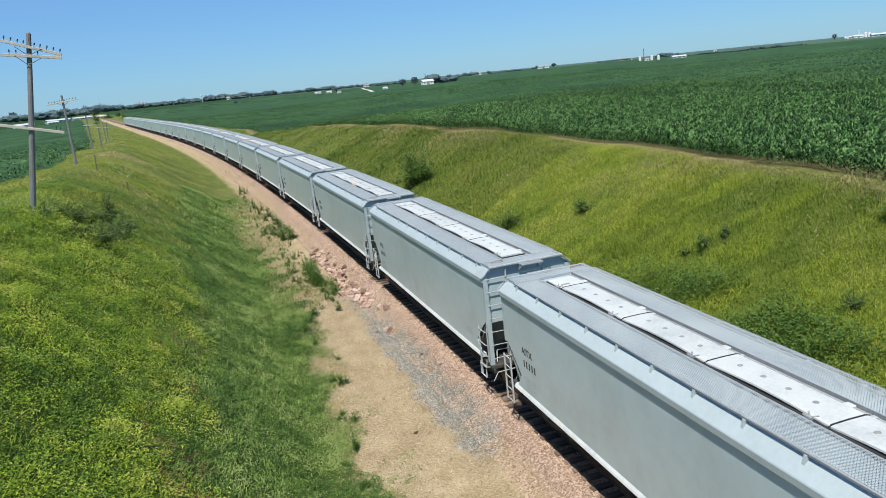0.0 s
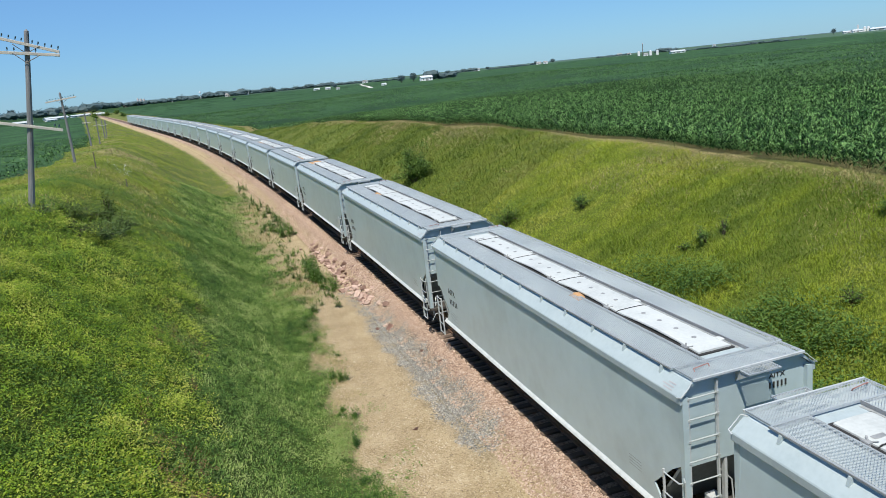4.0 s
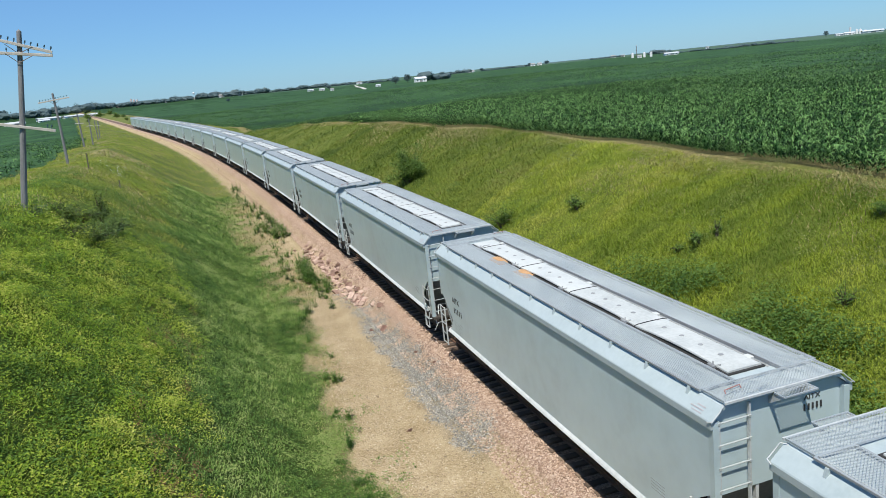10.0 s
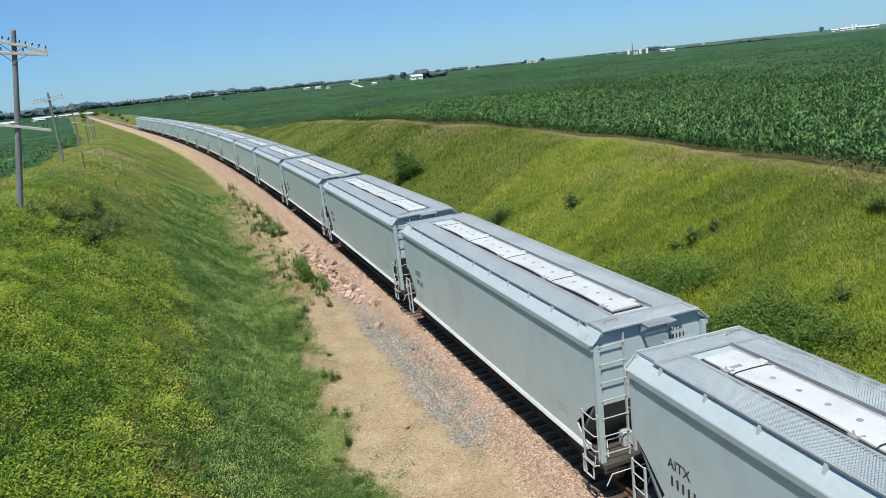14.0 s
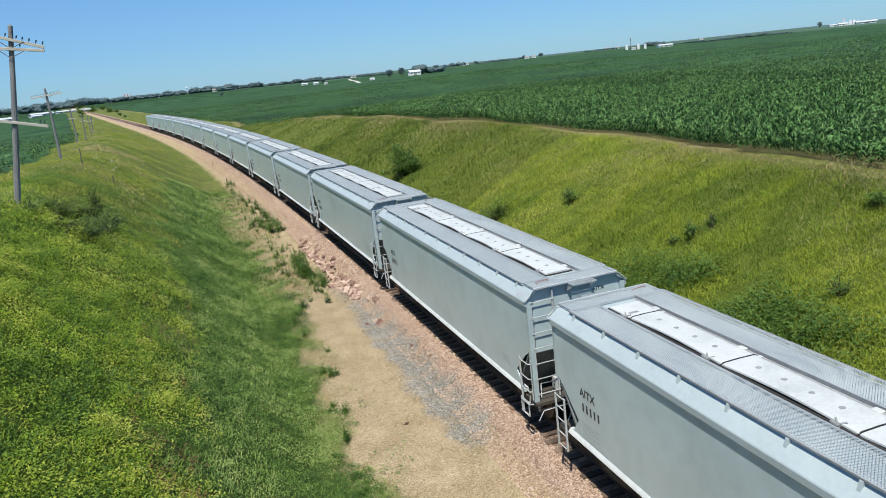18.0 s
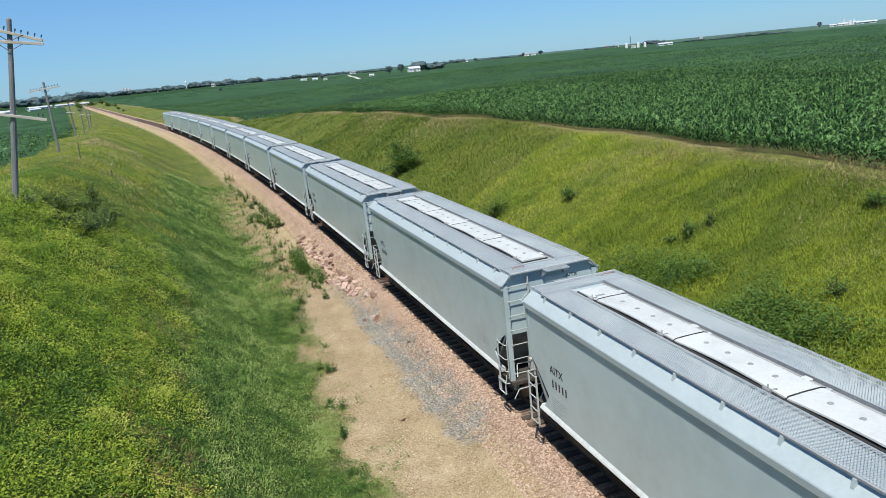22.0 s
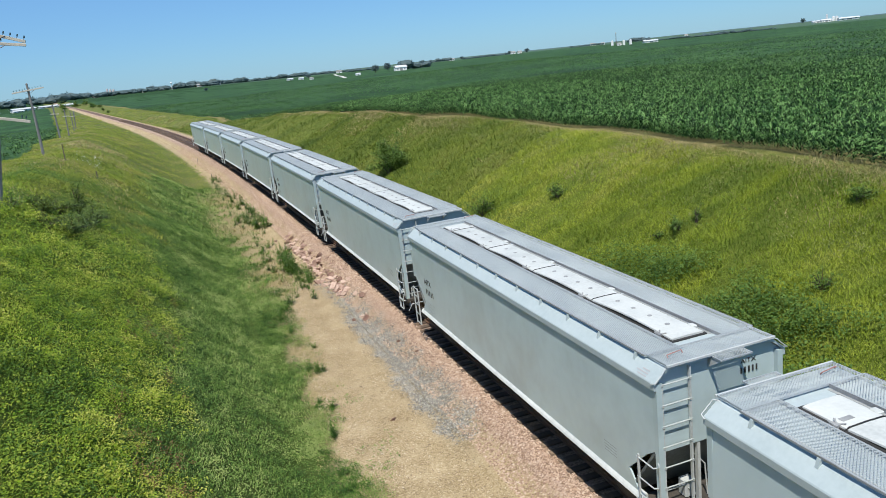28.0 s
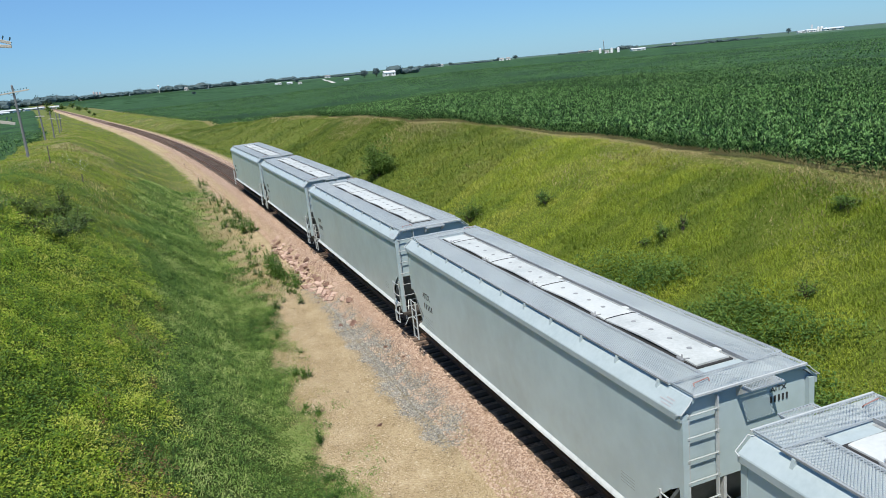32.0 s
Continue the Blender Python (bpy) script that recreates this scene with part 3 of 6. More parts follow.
def side_panel(sign):
    """Smooth bulged side sheet set in under the eave, cut away in a V above the sill at both ends."""
    rows = [(1.24, 7.62), (1.36, 7.4), (1.75, 7.1), (2.46, 7.82), (2.76, HALF - 0.03), (3.2, HALF - 0.03), (3.7, HALF - 0.03), (4.26, HALF - 0.03)]
    ys = [-1, -0.75, -0.5, -0.25, 0, 0.25, 0.5, 0.75, 1]
    bm = BM()
    grids = []
    for off in (0.0, 0.035):
        g = []
        for z, half in rows:
            x = WIDE - 0.045 - 0.010 * ((z - 2.5) / 1.5) ** 2 - off
            g.append([bm.verts.new((sign * x, t * half, z)) for t in ys])
        grids.append(g)
    a, b = grids
    for i in range(len(rows) - 1):
        for j in range(len(ys) - 1):
            bm.faces.new((a[i][j], a[i][j + 1], a[i + 1][j + 1], a[i + 1][j]))
            bm.faces.new((b[i][j], b[i + 1][j], b[i + 1][j + 1], b[i][j + 1]))
        for j in (0, -1):
            bm.faces.new((a[i][j], a[i + 1][j], b[i + 1][j], b[i][j]))
    for i in (0, -1):
        for j in range(len(ys) - 1):
            bm.faces.new((a[i][j], a[i][j + 1], b[i][j + 1], b[i][j]))
    return bm


def grating(x0, x1, y0, y1, z, cell_x=0.07, cell_y=0.06):
    """Raised diamond grating: a frame of flat bars and two crossing sets of ridged slanting strands."""
    bm = BM()
    for xa in (x0, x1 - 0.022):
        box(bm, xa, xa + 0.022, y0, y1, z - 0.055, z - 0.004)
    for ya in (y0, y1 - 0.022):
        box(bm, x0 + 0.022, x1 - 0.022, ya, ya + 0.022, z - 0.055, z - 0.004)
    wide, long_ = x1 - x0 - 0.05, y1 - y0 - 0.05
    rise = wide * cell_y / cell_x
    for sg, top, low in ((1, z, z - 0.006), (-1, z - 0.003, z - 0.009)):
        c = -rise
        while c < long_:
            a, b = max(0.0, -c / rise), min(1.0, (long_ - c) / rise)
            if b - a > 0.02:
                ends = []
                for q in (a, b):
                    x = x0 + 0.025 + wide * (q if sg > 0 else 1 - q)
                    ends.append((x, y0 + 0.025 + c + rise * q))
                n = 0.0064
                (xa, ya), (xb, yb) = ends
                p = [bm.verts.new((xx, yy + d, zz)) for xx, yy in ((xa, ya), (xb, yb)) for d, zz in ((-n, low), (-0.002, top), (0.002, top), (n, low))]
                for k in range(3):
                    bm.faces.new((p[k], p[k + 1], p[k + 5], p[k + 4]))
            c += cell_y
    return bm


def lettering(body, size, material, name):
    cu = bpy.data.curves.new(name, "FONT")
    cu.body, cu.size, cu.extrude = body, size, 0.003
    ob = bpy.data.objects.new(name, cu)
    me = bpy.data.meshes.new_from_object(ob)
    bpy.data.objects.remove(ob)
    me.materials.append(material)
    return me


def turned(me, m):
    c = me.copy()
    c.transform(m)
    return c


def fit_to_gauge(car):
    """True loading-gauge widths and heights: a low flat roof, the hatch lying close on it."""
    seen = set()
    for ob in car.children_recursive:
        if ob.data.name in seen:
            continue
        seen.add(ob.data.name)
        n = len(ob.data.vertices)
        co = np.empty(n * 3, np.float32)
        ob.data.vertices.foreach_get("co", co)
        co = co.reshape(n, 3)
        lid = ob.name.startswith("hatch") or ob.parent.name.startswith("hatch")
        if lid:
            z = curve(co[:, 2], (4.6, 4.42), (4.69, 4.455), (4.81, 4.49), (4.838, 4.512), (4.885, 4.545), (4.915, 4.565), (5.0, 4.63))
        else:
            z = curve(co[:, 2], (0, 0), (1.45, 1.45), (4.20, 4.06), (4.40, 4.225), (4.65, 4.466), (4.70, 4.485), (4.75, 4.53), (4.80, 4.57), (4.95, 4.70))
        x = curve(np.abs(co[:, 0]), (0, 0), (0.40, 0.44), (0.48, 0.515), (0.57, 0.57), (1.36, 1.37), (1.55, 1.605), (1.614, 1.67), (1.70, 1.765), (2, 2.07))
        co[:, 0], co[:, 2] = np.sign(co[:, 0]) * x, z
        ob.data.vertices.foreach_set("co", co.ravel())
        ob.data.update()


def lifted_cover(prof, y0, y1):
    """A shallow cover whose free edge bows up between the latches."""
    bm = BM()
    n = max(3, int((y1 - y0) / 0.3))
    rings = []
    for i in range(n + 1):
        t = i / n
        bow = 0.085 * math.sin(math.pi * t) * (y1 - y0 > 2)
        rings.append([bm.verts.new((x, y0 + (y1 - y0) * t, z + bow * max(0.0, (0.1 - x) / 0.48))) for x, z in prof])
    m = len(prof)
    for a, b in zip(rings, rings[1:]):
        for k in range(m):
            bm.faces.new((a[k], a[(k + 1) % m], b[(k + 1) % m], b[k]))
    bm.faces.new(rings[0][::-1])
    bm.faces.new(rings[-1])
    return bm


def hopper_wagon():
    car = tagged(new("hopper_wagon"), "light grey covered grain hopper wagon with roof walkways", "rail wagon", "wagons of the grain train")
    for sg in (-1, 1):
        part("side_panel", side_panel(sg), M["side"], car, smooth=False)
        bm = extrude(BM(), [(sg * 1.46, 1.17), (sg * 1.61, 1.17), (sg * 1.625, 1.182), (sg * 1.627, 1.20), (sg * 1.605, 1.235), (sg * 1.572, 1.275), (sg * 1.548, 1.30), (sg * 1.46, 1.30)], "y", -7.62, 7.62)
        part("side_sill", bm, M["sill"], car, "worn pale side sill")
    half = [(1.595, 4.20), (1.608, 4.20), (1.614, 4.21), (1.614, 4.37), (1.60, 4.40), (1.36, 4.65), (1.30, 4.675), (0.45, 4.70)]
    under = [(0.45, 4.64), (1.28, 4.615), (1.33, 4.595), (1.56, 4.37), (1.56, 4.20)]
    ring = half + [(-x, z) for x, z in half[::-1]] + [(-x, z) for x, z in under[::-1]] + under
    bm = extrude(BM(), ring, "y", -HALF, HALF)
    part("roof", bm, M["roof"], car, "pale blue-grey steel roof with sloping eaves")
    for e in (-1, 1):
        y = e * (HALF - 0.12)
        bm = extrude(BM(), [(-1.55, 2.62), (1.55, 2.62), (1.555, 4.36), (1.325, 4.59), (0.45, 4.635), (-0.45, 4.635), (-1.325, 4.59), (-1.555, 4.36)], "y", min(y, y - e * 0.04), max(y, y - e * 0.04))
        part("end_panel", bm, M["car"], car)
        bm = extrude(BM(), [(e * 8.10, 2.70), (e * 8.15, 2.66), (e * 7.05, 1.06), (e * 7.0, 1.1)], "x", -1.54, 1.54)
        part("slope_sheet", bm, M["shaded_paint"], car, "grey slope sheet with its deep shade painted dark")
        for x in (-1.50, 1.50):
            part("corner_post", box(BM(), x - 0.055, x + 0.055, e * 8.205 - 0.065, e * 8.205 + 0.065, 1.08 if x * e > 0 else 2.6, 4.36), M["car"], car)
        for x in (-0.5, 0.5):
            part("end_post", box(BM(), x - 0.05, x + 0.05, e * 8.09 - 0.05, e * 8.09 + 0.05, 1.08, 2.6), M["fitting"], car)
        bm = box(BM(), -1.55, 1.55, min(e * 7.3, e * 8.4), max(e * 7.3, e * 8.4), 0.98, 1.08)
        part("end_deck", bm, M["dark"], car)
        bm = soften(box(BM(), -0.22, 0.22, min(e * 6, e * 8.55), max(e * 6, e * 8.55), 0.66, 0.99), 0.02)
        part("draft_sill", bm, M["dark"], car)
        bm = box(BM(), -0.07, 0.07, min(e * 8.5, e * 8.8), max(e * 8.5, e * 8.8), 0.75, 0.92)
        box(bm, -0.17, 0.13, min(e * 8.78, e * 9.04), max(e * 8.78, e * 9.04), 0.7, 0.98)
        part("coupler", soften(bm, 0.03), M["wheel"], car, "rusty knuckle coupler")
        bm = bent(BM(), [(e * 0.35, e * 8.5, 0.85), (e * 0.38, e * 8.75, 0.6), (e * 0.3, e * 8.95, 0.45), (e * 0.16, e * 9.04, 0.52)], 0.028)
        part("air_hose", bm, M["rubber"], car, "black rubber air hose")
        bm = bent(BM(), [(e * 0.1, e * 8.75, 1.0), (e * 0.5, e * 8.6, 0.95), (e * 1.45, e * 8.55, 0.9), (e * 1.6, e * 8.55, 0.62)], 0.016)
        part("uncoupling_lever", bm, M["fitting"], car)
        # climbing ladder on the end sheet, on the left corner as one faces it
        lx = (-1.44, -0.77) if e < 0 else (0.77, 1.44)
        yl = e * (HALF - 0.045)
        bm = BM()
        for k, x in enumerate(lx):
            box(bm, x - 0.018, x + 0.018, yl - 0.035, yl + 0.035, 0.75 if (k == 0) == (e < 0) else 1.1, 4.30 if (k == 0) == (e < 0) else 4.60)
        lad = part("end_ladder", bm, M["fitting"], car)
        for i in range(8):
            z = 0.79 + 0.5 * i
            bm = rod(BM(), (lx[0], yl + e * 0.02, z), (lx[1], yl + e * 0.02, z), 0.017)
            for x in lx:
                box(bm, x - 0.026, x + 0.026, yl + e * 0.02 - 0.03, yl + e * 0.02 + 0.03, z - 0.028, z + 0.028)
            part("rung", bm, M["galv"], lad)
        # side ladder, handholds and stirrup at the other corner
        sx = (1 if e < 0 else -1)
        xs = sx * (WIDE + 0.075)
        bm = BM()
        for yy in (e * 7.62, e * 8.12):
            box(bm, xs - 0.02, xs + 0.02, yy - 0.025, yy + 0.025, 0.62, 2.2)
        lad = part("side_ladder", bm, M["fitting"], car)
        for z in (0.66, 1.05, 1.45, 1.82, 2.16):
            part("rung", rod(BM(), (xs, e * 7.62, z), (xs, e * 8.12, z), 0.017), M["galv"], lad)
        xs2 = -sx * (WIDE + 0.06)
        bm = bent(BM(), [(xs2, e * 7.55, 1.05), (xs2, e * 7.55, 0.58), (xs2, e * 8.05, 0.58), (xs2, e * 8.05, 1.05)], 0.022)
        part("sill_step", bm, M["fitting"], car)
        bm = bent(BM(), [(xs2 + sx * 0.05, e * 8.3, 1.3), (xs2, e * 8.42, 1.3), (xs2, e * 8.42, 2.5), (xs2 + sx * 0.05, e * 8.3, 2.5)], 0.017)
        part("grab_iron", bm, M["galv"], car)
        part("side_stile", box(BM(), xs2 - 0.02, xs2 + 0.02, e * 7.66 - 0.02, e * 7.66 + 0.02, 0.62, 2.42), M["fitting"], car)
        for z in (1.02, 1.42, 1.84, 2.34):
            part("side_rung", bent(BM(), [(xs2, e * 7.6, z), (xs2, e * 8.2, z), (xs2 + sx * 0.08, e * 8.24, z)], 0.017), M["galv"], car)
        # gear seen against the dark end: pipes, rods and a lever box
        for k, pts in enumerate(([(-e * 0.9, e * 8.3, 1.1), (-e * 0.7, e * 8.42, 1.5), (-e * 0.2, e * 8.42, 1.45), (0, e * 8.35, 1.1)], [(-e * 1.3, e * 8.35, 1.1), (-e * 1.1, e * 8.45, 1.3), (-e * 0.5, e * 8.5, 1.22)],
                                 [(e * 0.2, e * 8.0, 1.1), (e * 0.25, e * 8.0, 1.9), (e * 0.6, e * 8.02, 2.3)], [(-e * 0.45, e * 8.0, 2.5), (-e * 0.45, e * 8.1, 1.7), (-e * 0.3, e * 8.3, 1.3), (e * 0.1, e * 8.5, 1.02)])):
            part("brake_rod", bent(BM(), pts, 0.022 - 0.003 * k, 6), M["galv"] if k % 2 else M["fitting"], car)
        part("lever_box", soften(box(BM(), -e * 0.62 - 0.09, -e * 0.62 + 0.09, e * 8.22 - 0.08, e * 8.22 + 0.08, 1.62, 1.82), 0.02), M["fitting"], car)
        part("valve_cap", rod(BM(), (-e * 0.62, e * 8.22, 2.02), (-e * 0.62, e * 8.3, 2.02), 0.11, 10), M["fitting"], car)
        bm = bent(BM(), [(xs2, e * 7.6, 0.8), (xs2 - sx * 0.03, e * 7.6, 1.0), (xs2 - sx * 0.03, e * 8.2, 1.0), (xs2, e * 8.2, 1.3)], 0.015)
        part("grab_iron", bm, M["galv"], car)
        # small gear on the deck: brake valve, reservoir, pipes
        bm = soften(box(BM(), e * 0.55 - 0.16, e * 0.55 + 0.16, e * 7.75 - 0.14, e * 7.75 + 0.14, 1.08, 1.5), 0.03)
        part("brake_valve", bm, M["fitting"], car)
        bm = rod(BM(), (-e * 0.2, e * 7.6, 1.3), (-e * 1.1, e * 7.6, 1.3), 0.17, 10)
        part("air_tank", bm, M["fitting"], car, smooth=False)
        bm = bent(BM(), [(e * 1.3, e * 8.1, 1.1), (e * 1.2, e * 7.9, 1.45), (e * 0.7, e * 7.85, 1.4), (e * 0.4, e * 8.0, 1.1)], 0.02)
        part("brake_pipe", bm, M["galv"], car)
        # roof crosswalk and end platform
        part("crosswalk", grating(-1.34, 1.34, min(e * 7.60, e * 8.28), max(e * 7.60, e * 8.28), 4.80), M["grate"], car)["kind"] = "stuff"
        part("crosswalk_beam", soften(box(BM(), -1.36, 1.36, min(e * 8.28, e * 8.325), max(e * 8.28, e * 8.325), 4.725, 4.795), 0.008), M["fitting"], car)
        px = -e * 0.12
        part("end_platform", grating(px - 0.37, px + 0.37, min(e * 8.327, e * 8.60), max(e * 8.327, e * 8.60), 4.73), M["grate"], car)["kind"] = "stuff"
        for q in (-0.34, 0.34):
            part("platform_bracket", extrude(BM(), [(e * 8.16, 4.63), (e * 8.57, 4.672), (e * 8.57, 4.64), (e * 8.16, 4.38)], "x", px + q - 0.015, px + q + 0.015), M["fitting"], car)
        bm = bent(BM(), [(e * 1.12, e * 8.03, 4.80), (e * 1.12, e * 7.99, 4.865), (e * 0.72, e * 7.92, 4.865), (e * 0.72, e * 7.96, 4.80)], 0.013)
        part("roof_handhold", bm, M["rust_red"], car, "rust-red roof handhold")
        for q in (-1, 1):
            bm = bent(BM(), [(q * 1.33, e * 8.2, 4.68), (q * 1.40, e * 8.31, 4.70), (q * 1.46, e * 8.32, 4.58), (q * 1.62, e * 8.32, 4.42), (q * 1.64, e * 8.2, 4.38)], 0.012)
            part("corner_handrail", bm, M["fitting"], car)
    for sg in (-1, 1):
        part("roof_walkway", grating(min(sg * 0.57, sg * 1.38), max(sg * 0.57, sg * 1.38), -7.6, 7.6, 4.80), M["grate"], car)["kind"] = "stuff"
        for i in range(11):
            y = -7.3 + 1.46 * i
            bm = extrude(BM(), [(sg * 1.26, 4.67), (sg * 1.45, 4.56), (sg * 1.41, 4.75), (sg * 1.26, 4.758)], "y", y - 0.035, y + 0.035)
            part("walkway_bracket", bm, M["roof"], car)
        # Edge bars take a darker steel, which also stands in for their shadow line.
        bm = BM()
        box(bm, min(sg * 1.383, sg * 1.40), max(sg * 1.383, sg * 1.40), -7.6, 7.6, 4.752, 4.80)
        part("walkway_edge", bm, M["latch"], car)
        part("walkway_channel", box(BM(), min(sg * 1.27, sg * 1.30), max(sg * 1.27, sg * 1.30), -7.6, 7.6, 4.672, 4.752), M["galv"], car)
        part("walkway_edge", box(BM(), min(sg * 0.556, sg * 0.569), max(sg * 0.556, sg * 0.569), -7.6, 7.6, 4.712, 4.80), M["latch"], car)
        # Added thin strip, darker than the roof, between hatch and right walkway.
        if sg > 0:
            part("roof_gutter", box(BM(), min(sg * 0.435, sg * 0.545), max(sg * 0.435, sg * 0.545), -7.3, 7.55, 4.699, 4.706), M["strip_grey"], car, "thin strip beside the hatch, darker grey than the roof")
        bm = BM()
        for k, ln in enumerate((0.30, 0.38, 0.24)):
            ya = sg * 7.95
            pa, pb = (1.575 - 0.045 * k, 4.428 + 0.047 * k), (1.563 - 0.045 * k, 4.441 + 0.047 * k)
            y0, y1 = min(ya, ya - sg * ln), max(ya, ya - sg * ln)
            hexa(bm, [(sg * pa[0], y0, pa[1]), (sg * pa[0], y1, pa[1]), (sg * pb[0], y1, pb[1]), (sg * pb[0], y0, pb[1]), (sg * (pa[0] + 0.004), y0, pa[1] + 0.004), (sg * (pa[0] + 0.004), y1, pa[1] + 0.004), (sg * (pb[0] + 0.004), y1, pb[1] + 0.004), (sg * (pb[0] + 0.004), y0, pb[1] + 0.004)])
        part("eave_print", bm, M["red"], car, "faded red stencilled small print")
    # trough hatch: coaming, gasket, four covers
    bm = BM()
    for x in (-0.33, 0.33):
        box(bm, x - 0.025, x + 0.025, -7.2, 7.2, 4.69, 4.82)
    for y in (-7.2, 7.2):
        box(bm, -0.355, 0.355, y - 0.025, y + 0.025, 4.69, 4.82)
    part("hatch_coaming", bm, M["roof"], car)
    bm = box(BM(), -0.43, 0.415, -7.27, 7.27, 4.79, 4.846)
    part("hatch_gasket", bm, M["rubber"], car, "black rubber hatch gasket")
    ends = [-7.22, -3.85, -0.48, 2.89, 6.26, 7.22]
    for i, (ya, yb) in enumerate(zip(ends, ends[1:])):
        y0, y1 = ya + 0.012, yb - 0.012
        prof = [(-0.385, 4.838), (-0.38, 4.885), (-0.31, 4.905), (0, 4.915), (0.31, 4.905), (0.37, 4.885), (0.375, 4.838)]
        cover = part("hatch_cover", lifted_cover(prof, y0, y1), M["hatch"], car, "off-white fibreglass hatch cover")
        if i:
            bm = extrude(BM(), [(-0.42, 4.86), (-0.33, 4.915), (0, 4.926), (0.33, 4.915), (0.44, 4.86), (0.44, 4.845), (0.32, 4.895), (0, 4.908), (-0.32, 4.895), (-0.42, 4.845)], "y", y0 - 0.004, y0 + 0.018)
            part("strap", bm, M["rubber"], cover)
        yl = y0 + (0.42 if yb - ya > 2 else 0.2)
        bm = BM()
        box(bm, -0.50, -0.36, yl - 0.07, yl + 0.07, 4.72, 4.91)
        rod(bm, (-0.47, yl - 0.09, 4.90), (-0.47, yl + 0.09, 4.93), 0.028)
        rod(bm, (-0.50, yl - 0.14, 4.82), (-0.34, yl + 0.10, 4.95), 0.018)
        rod(bm, (-0.52, yl + 0.12, 4.82), (-0.32, yl - 0.12, 4.94), 0.016)
        rod(bm, (-0.56, yl, 4.80), (-0.38, yl, 4.91), 0.02)
        part("latch", bm, M["latch"], cover, "dull steel hatch latch")
        bm = soften(box(BM(), -0.28, -0.04, yl - 0.02, yl + 0.10, 4.905, 4.922), 0.008)
        part("latch_plate", bm, M["latch"], cover)
        part("hinge", soften(box(BM(), 0.33, 0.47, yl - 0.10, yl + 0.10, 4.8, 4.925), 0.02), M["hatch"], cover)
        if yb - ya > 2:
            for k in range(4):
                yy = y0 + 0.75 + 0.68 * k
                lift = 0.018 * math.sin(math.pi * (yy - y0) / (y1 - y0))
                bm = rod(BM(), (0, yy, 4.9 + lift), (0, yy, 4.93 + lift), 0.062, 10, 0.054)
                part("vent_plate", bm, M["latch"], cover)
            part("hinge", soften(box(BM(), 0.35, 0.44, y1 - 0.14, y1 - 0.04, 4.8, 4.9), 0.01), M["fitting"], cover)
    # discharge hoppers
    for y in (-3.9, 0, 3.9):
        bm = BM()
        hexa(bm, [(-0.35, y - 0.4, 0.32), (0.35, y - 0.4, 0.32), (0.35, y + 0.4, 0.32), (-0.35, y + 0.4, 0.32), (-1.5, y - 1.9, 1.26), (1.5, y - 1.9, 1.26), (1.5, y + 1.9, 1.26), (-1.5, y + 1.9, 1.26)])
        hop = part("discharge_hopper", bm, M["car"], car)
        part("gate", soften(box(BM(), -0.42, 0.42, y - 0.46, y + 0.46, 0.2, 0.32), 0.02), M["dark"], hop)
    # trucks
    for e in (-1, 1):
        cy = e * 6.45
        bm = soften(box(BM(), -1.2, 1.2, cy - 0.2, cy + 0.2, 0.45, 0.72), 0.03)
        truck = part("truck", bm, M["dark"], car, "black cast-steel truck")
        for sg in (-1, 1):
            bm = extrude(BM(), [(cy - 1.15, 0.5), (cy - 0.95, 0.62), (cy - 0.4, 0.82), (cy + 0.4, 0.82), (cy + 0.95, 0.62), (cy + 1.15, 0.5), (cy + 1.0, 0.38), (cy + 0.45, 0.22), (cy - 0.45, 0.22), (cy - 1.0, 0.38)], "x", sg * 1.0 - 0.06, sg * 1.0 + 0.06)
            part("side_frame", bm, M["dark"], truck)
        for dy in (-0.89, 0.89):
            for sg in (-1, 1):
                bm = rod(BM(), (sg * 0.69, cy + dy, 0.42), (sg * 0.82, cy + dy, 0.42), 0.42, 20)
                rod(bm, (sg * 0.665, cy + dy, 0.42), (sg * 0.70, cy + dy, 0.42), 0.445, 20)
                rod(bm, (sg * 0.82, cy + dy, 0.42), (sg * 0.88, cy + dy, 0.42), 0.12, 10)
                part("wheel", bm, M["wheel"], truck)
            part("axle", rod(BM(), (-1.05, cy + dy, 0.42), (1.05, cy + dy, 0.42), 0.08, 8), M["dark"], truck)
    # stencilled marks: the letters, and bars for the number and the small print
    word = lettering("AITX", 0.34, M["ink"], "lettering")
    for sg, rz in ((-1, -90), (1, 90)):
        y = 6.92 * -sg
        part_mesh("lettering", turned(word, pose(sg * 1.5605, y, 2.60, 90, 0, rz)), car, "black stencilled reporting letters")
        for k in range(5):
            yy = y + sg * (0.1 + 0.19 * k)
            part("number_bar", box(BM(), min(sg * 1.54, sg * 1.564), max(sg * 1.54, sg * 1.564), min(yy, yy + sg * 0.06), max(yy, yy + sg * 0.06), 2.17, 2.40), M["ink"], car)
        bm = BM()
        for k in range(7):
            ln = (0.9, 0.7, 0.8, 0.55, 0.85, 0.6, 0.75)[k]
            z = 1.80 - 0.075 * k
            x = WIDE - 0.0435 - 0.010 * ((z - 2.5) / 1.5) ** 2
            box(bm, min(sg * 1.53, sg * x), max(sg * 1.53, sg * x), min(y, y + sg * ln), max(y, y + sg * ln), z, z + 0.02)
        part("small_print", bm, M["ink_pale"], car, "rows of faded stencilled small print")
        bm = BM()
        for k in range(4):
            z = 1.95 - 0.08 * k
            x = WIDE - 0.0435 - 0.010 * ((z - 2.5) / 1.5) ** 2
            box(bm, min(sg * 1.53, sg * x), max(sg * 1.53, sg * x), sg * 6.3 - 0.3, sg * 6.3 + 0.22, z, z + 0.025)
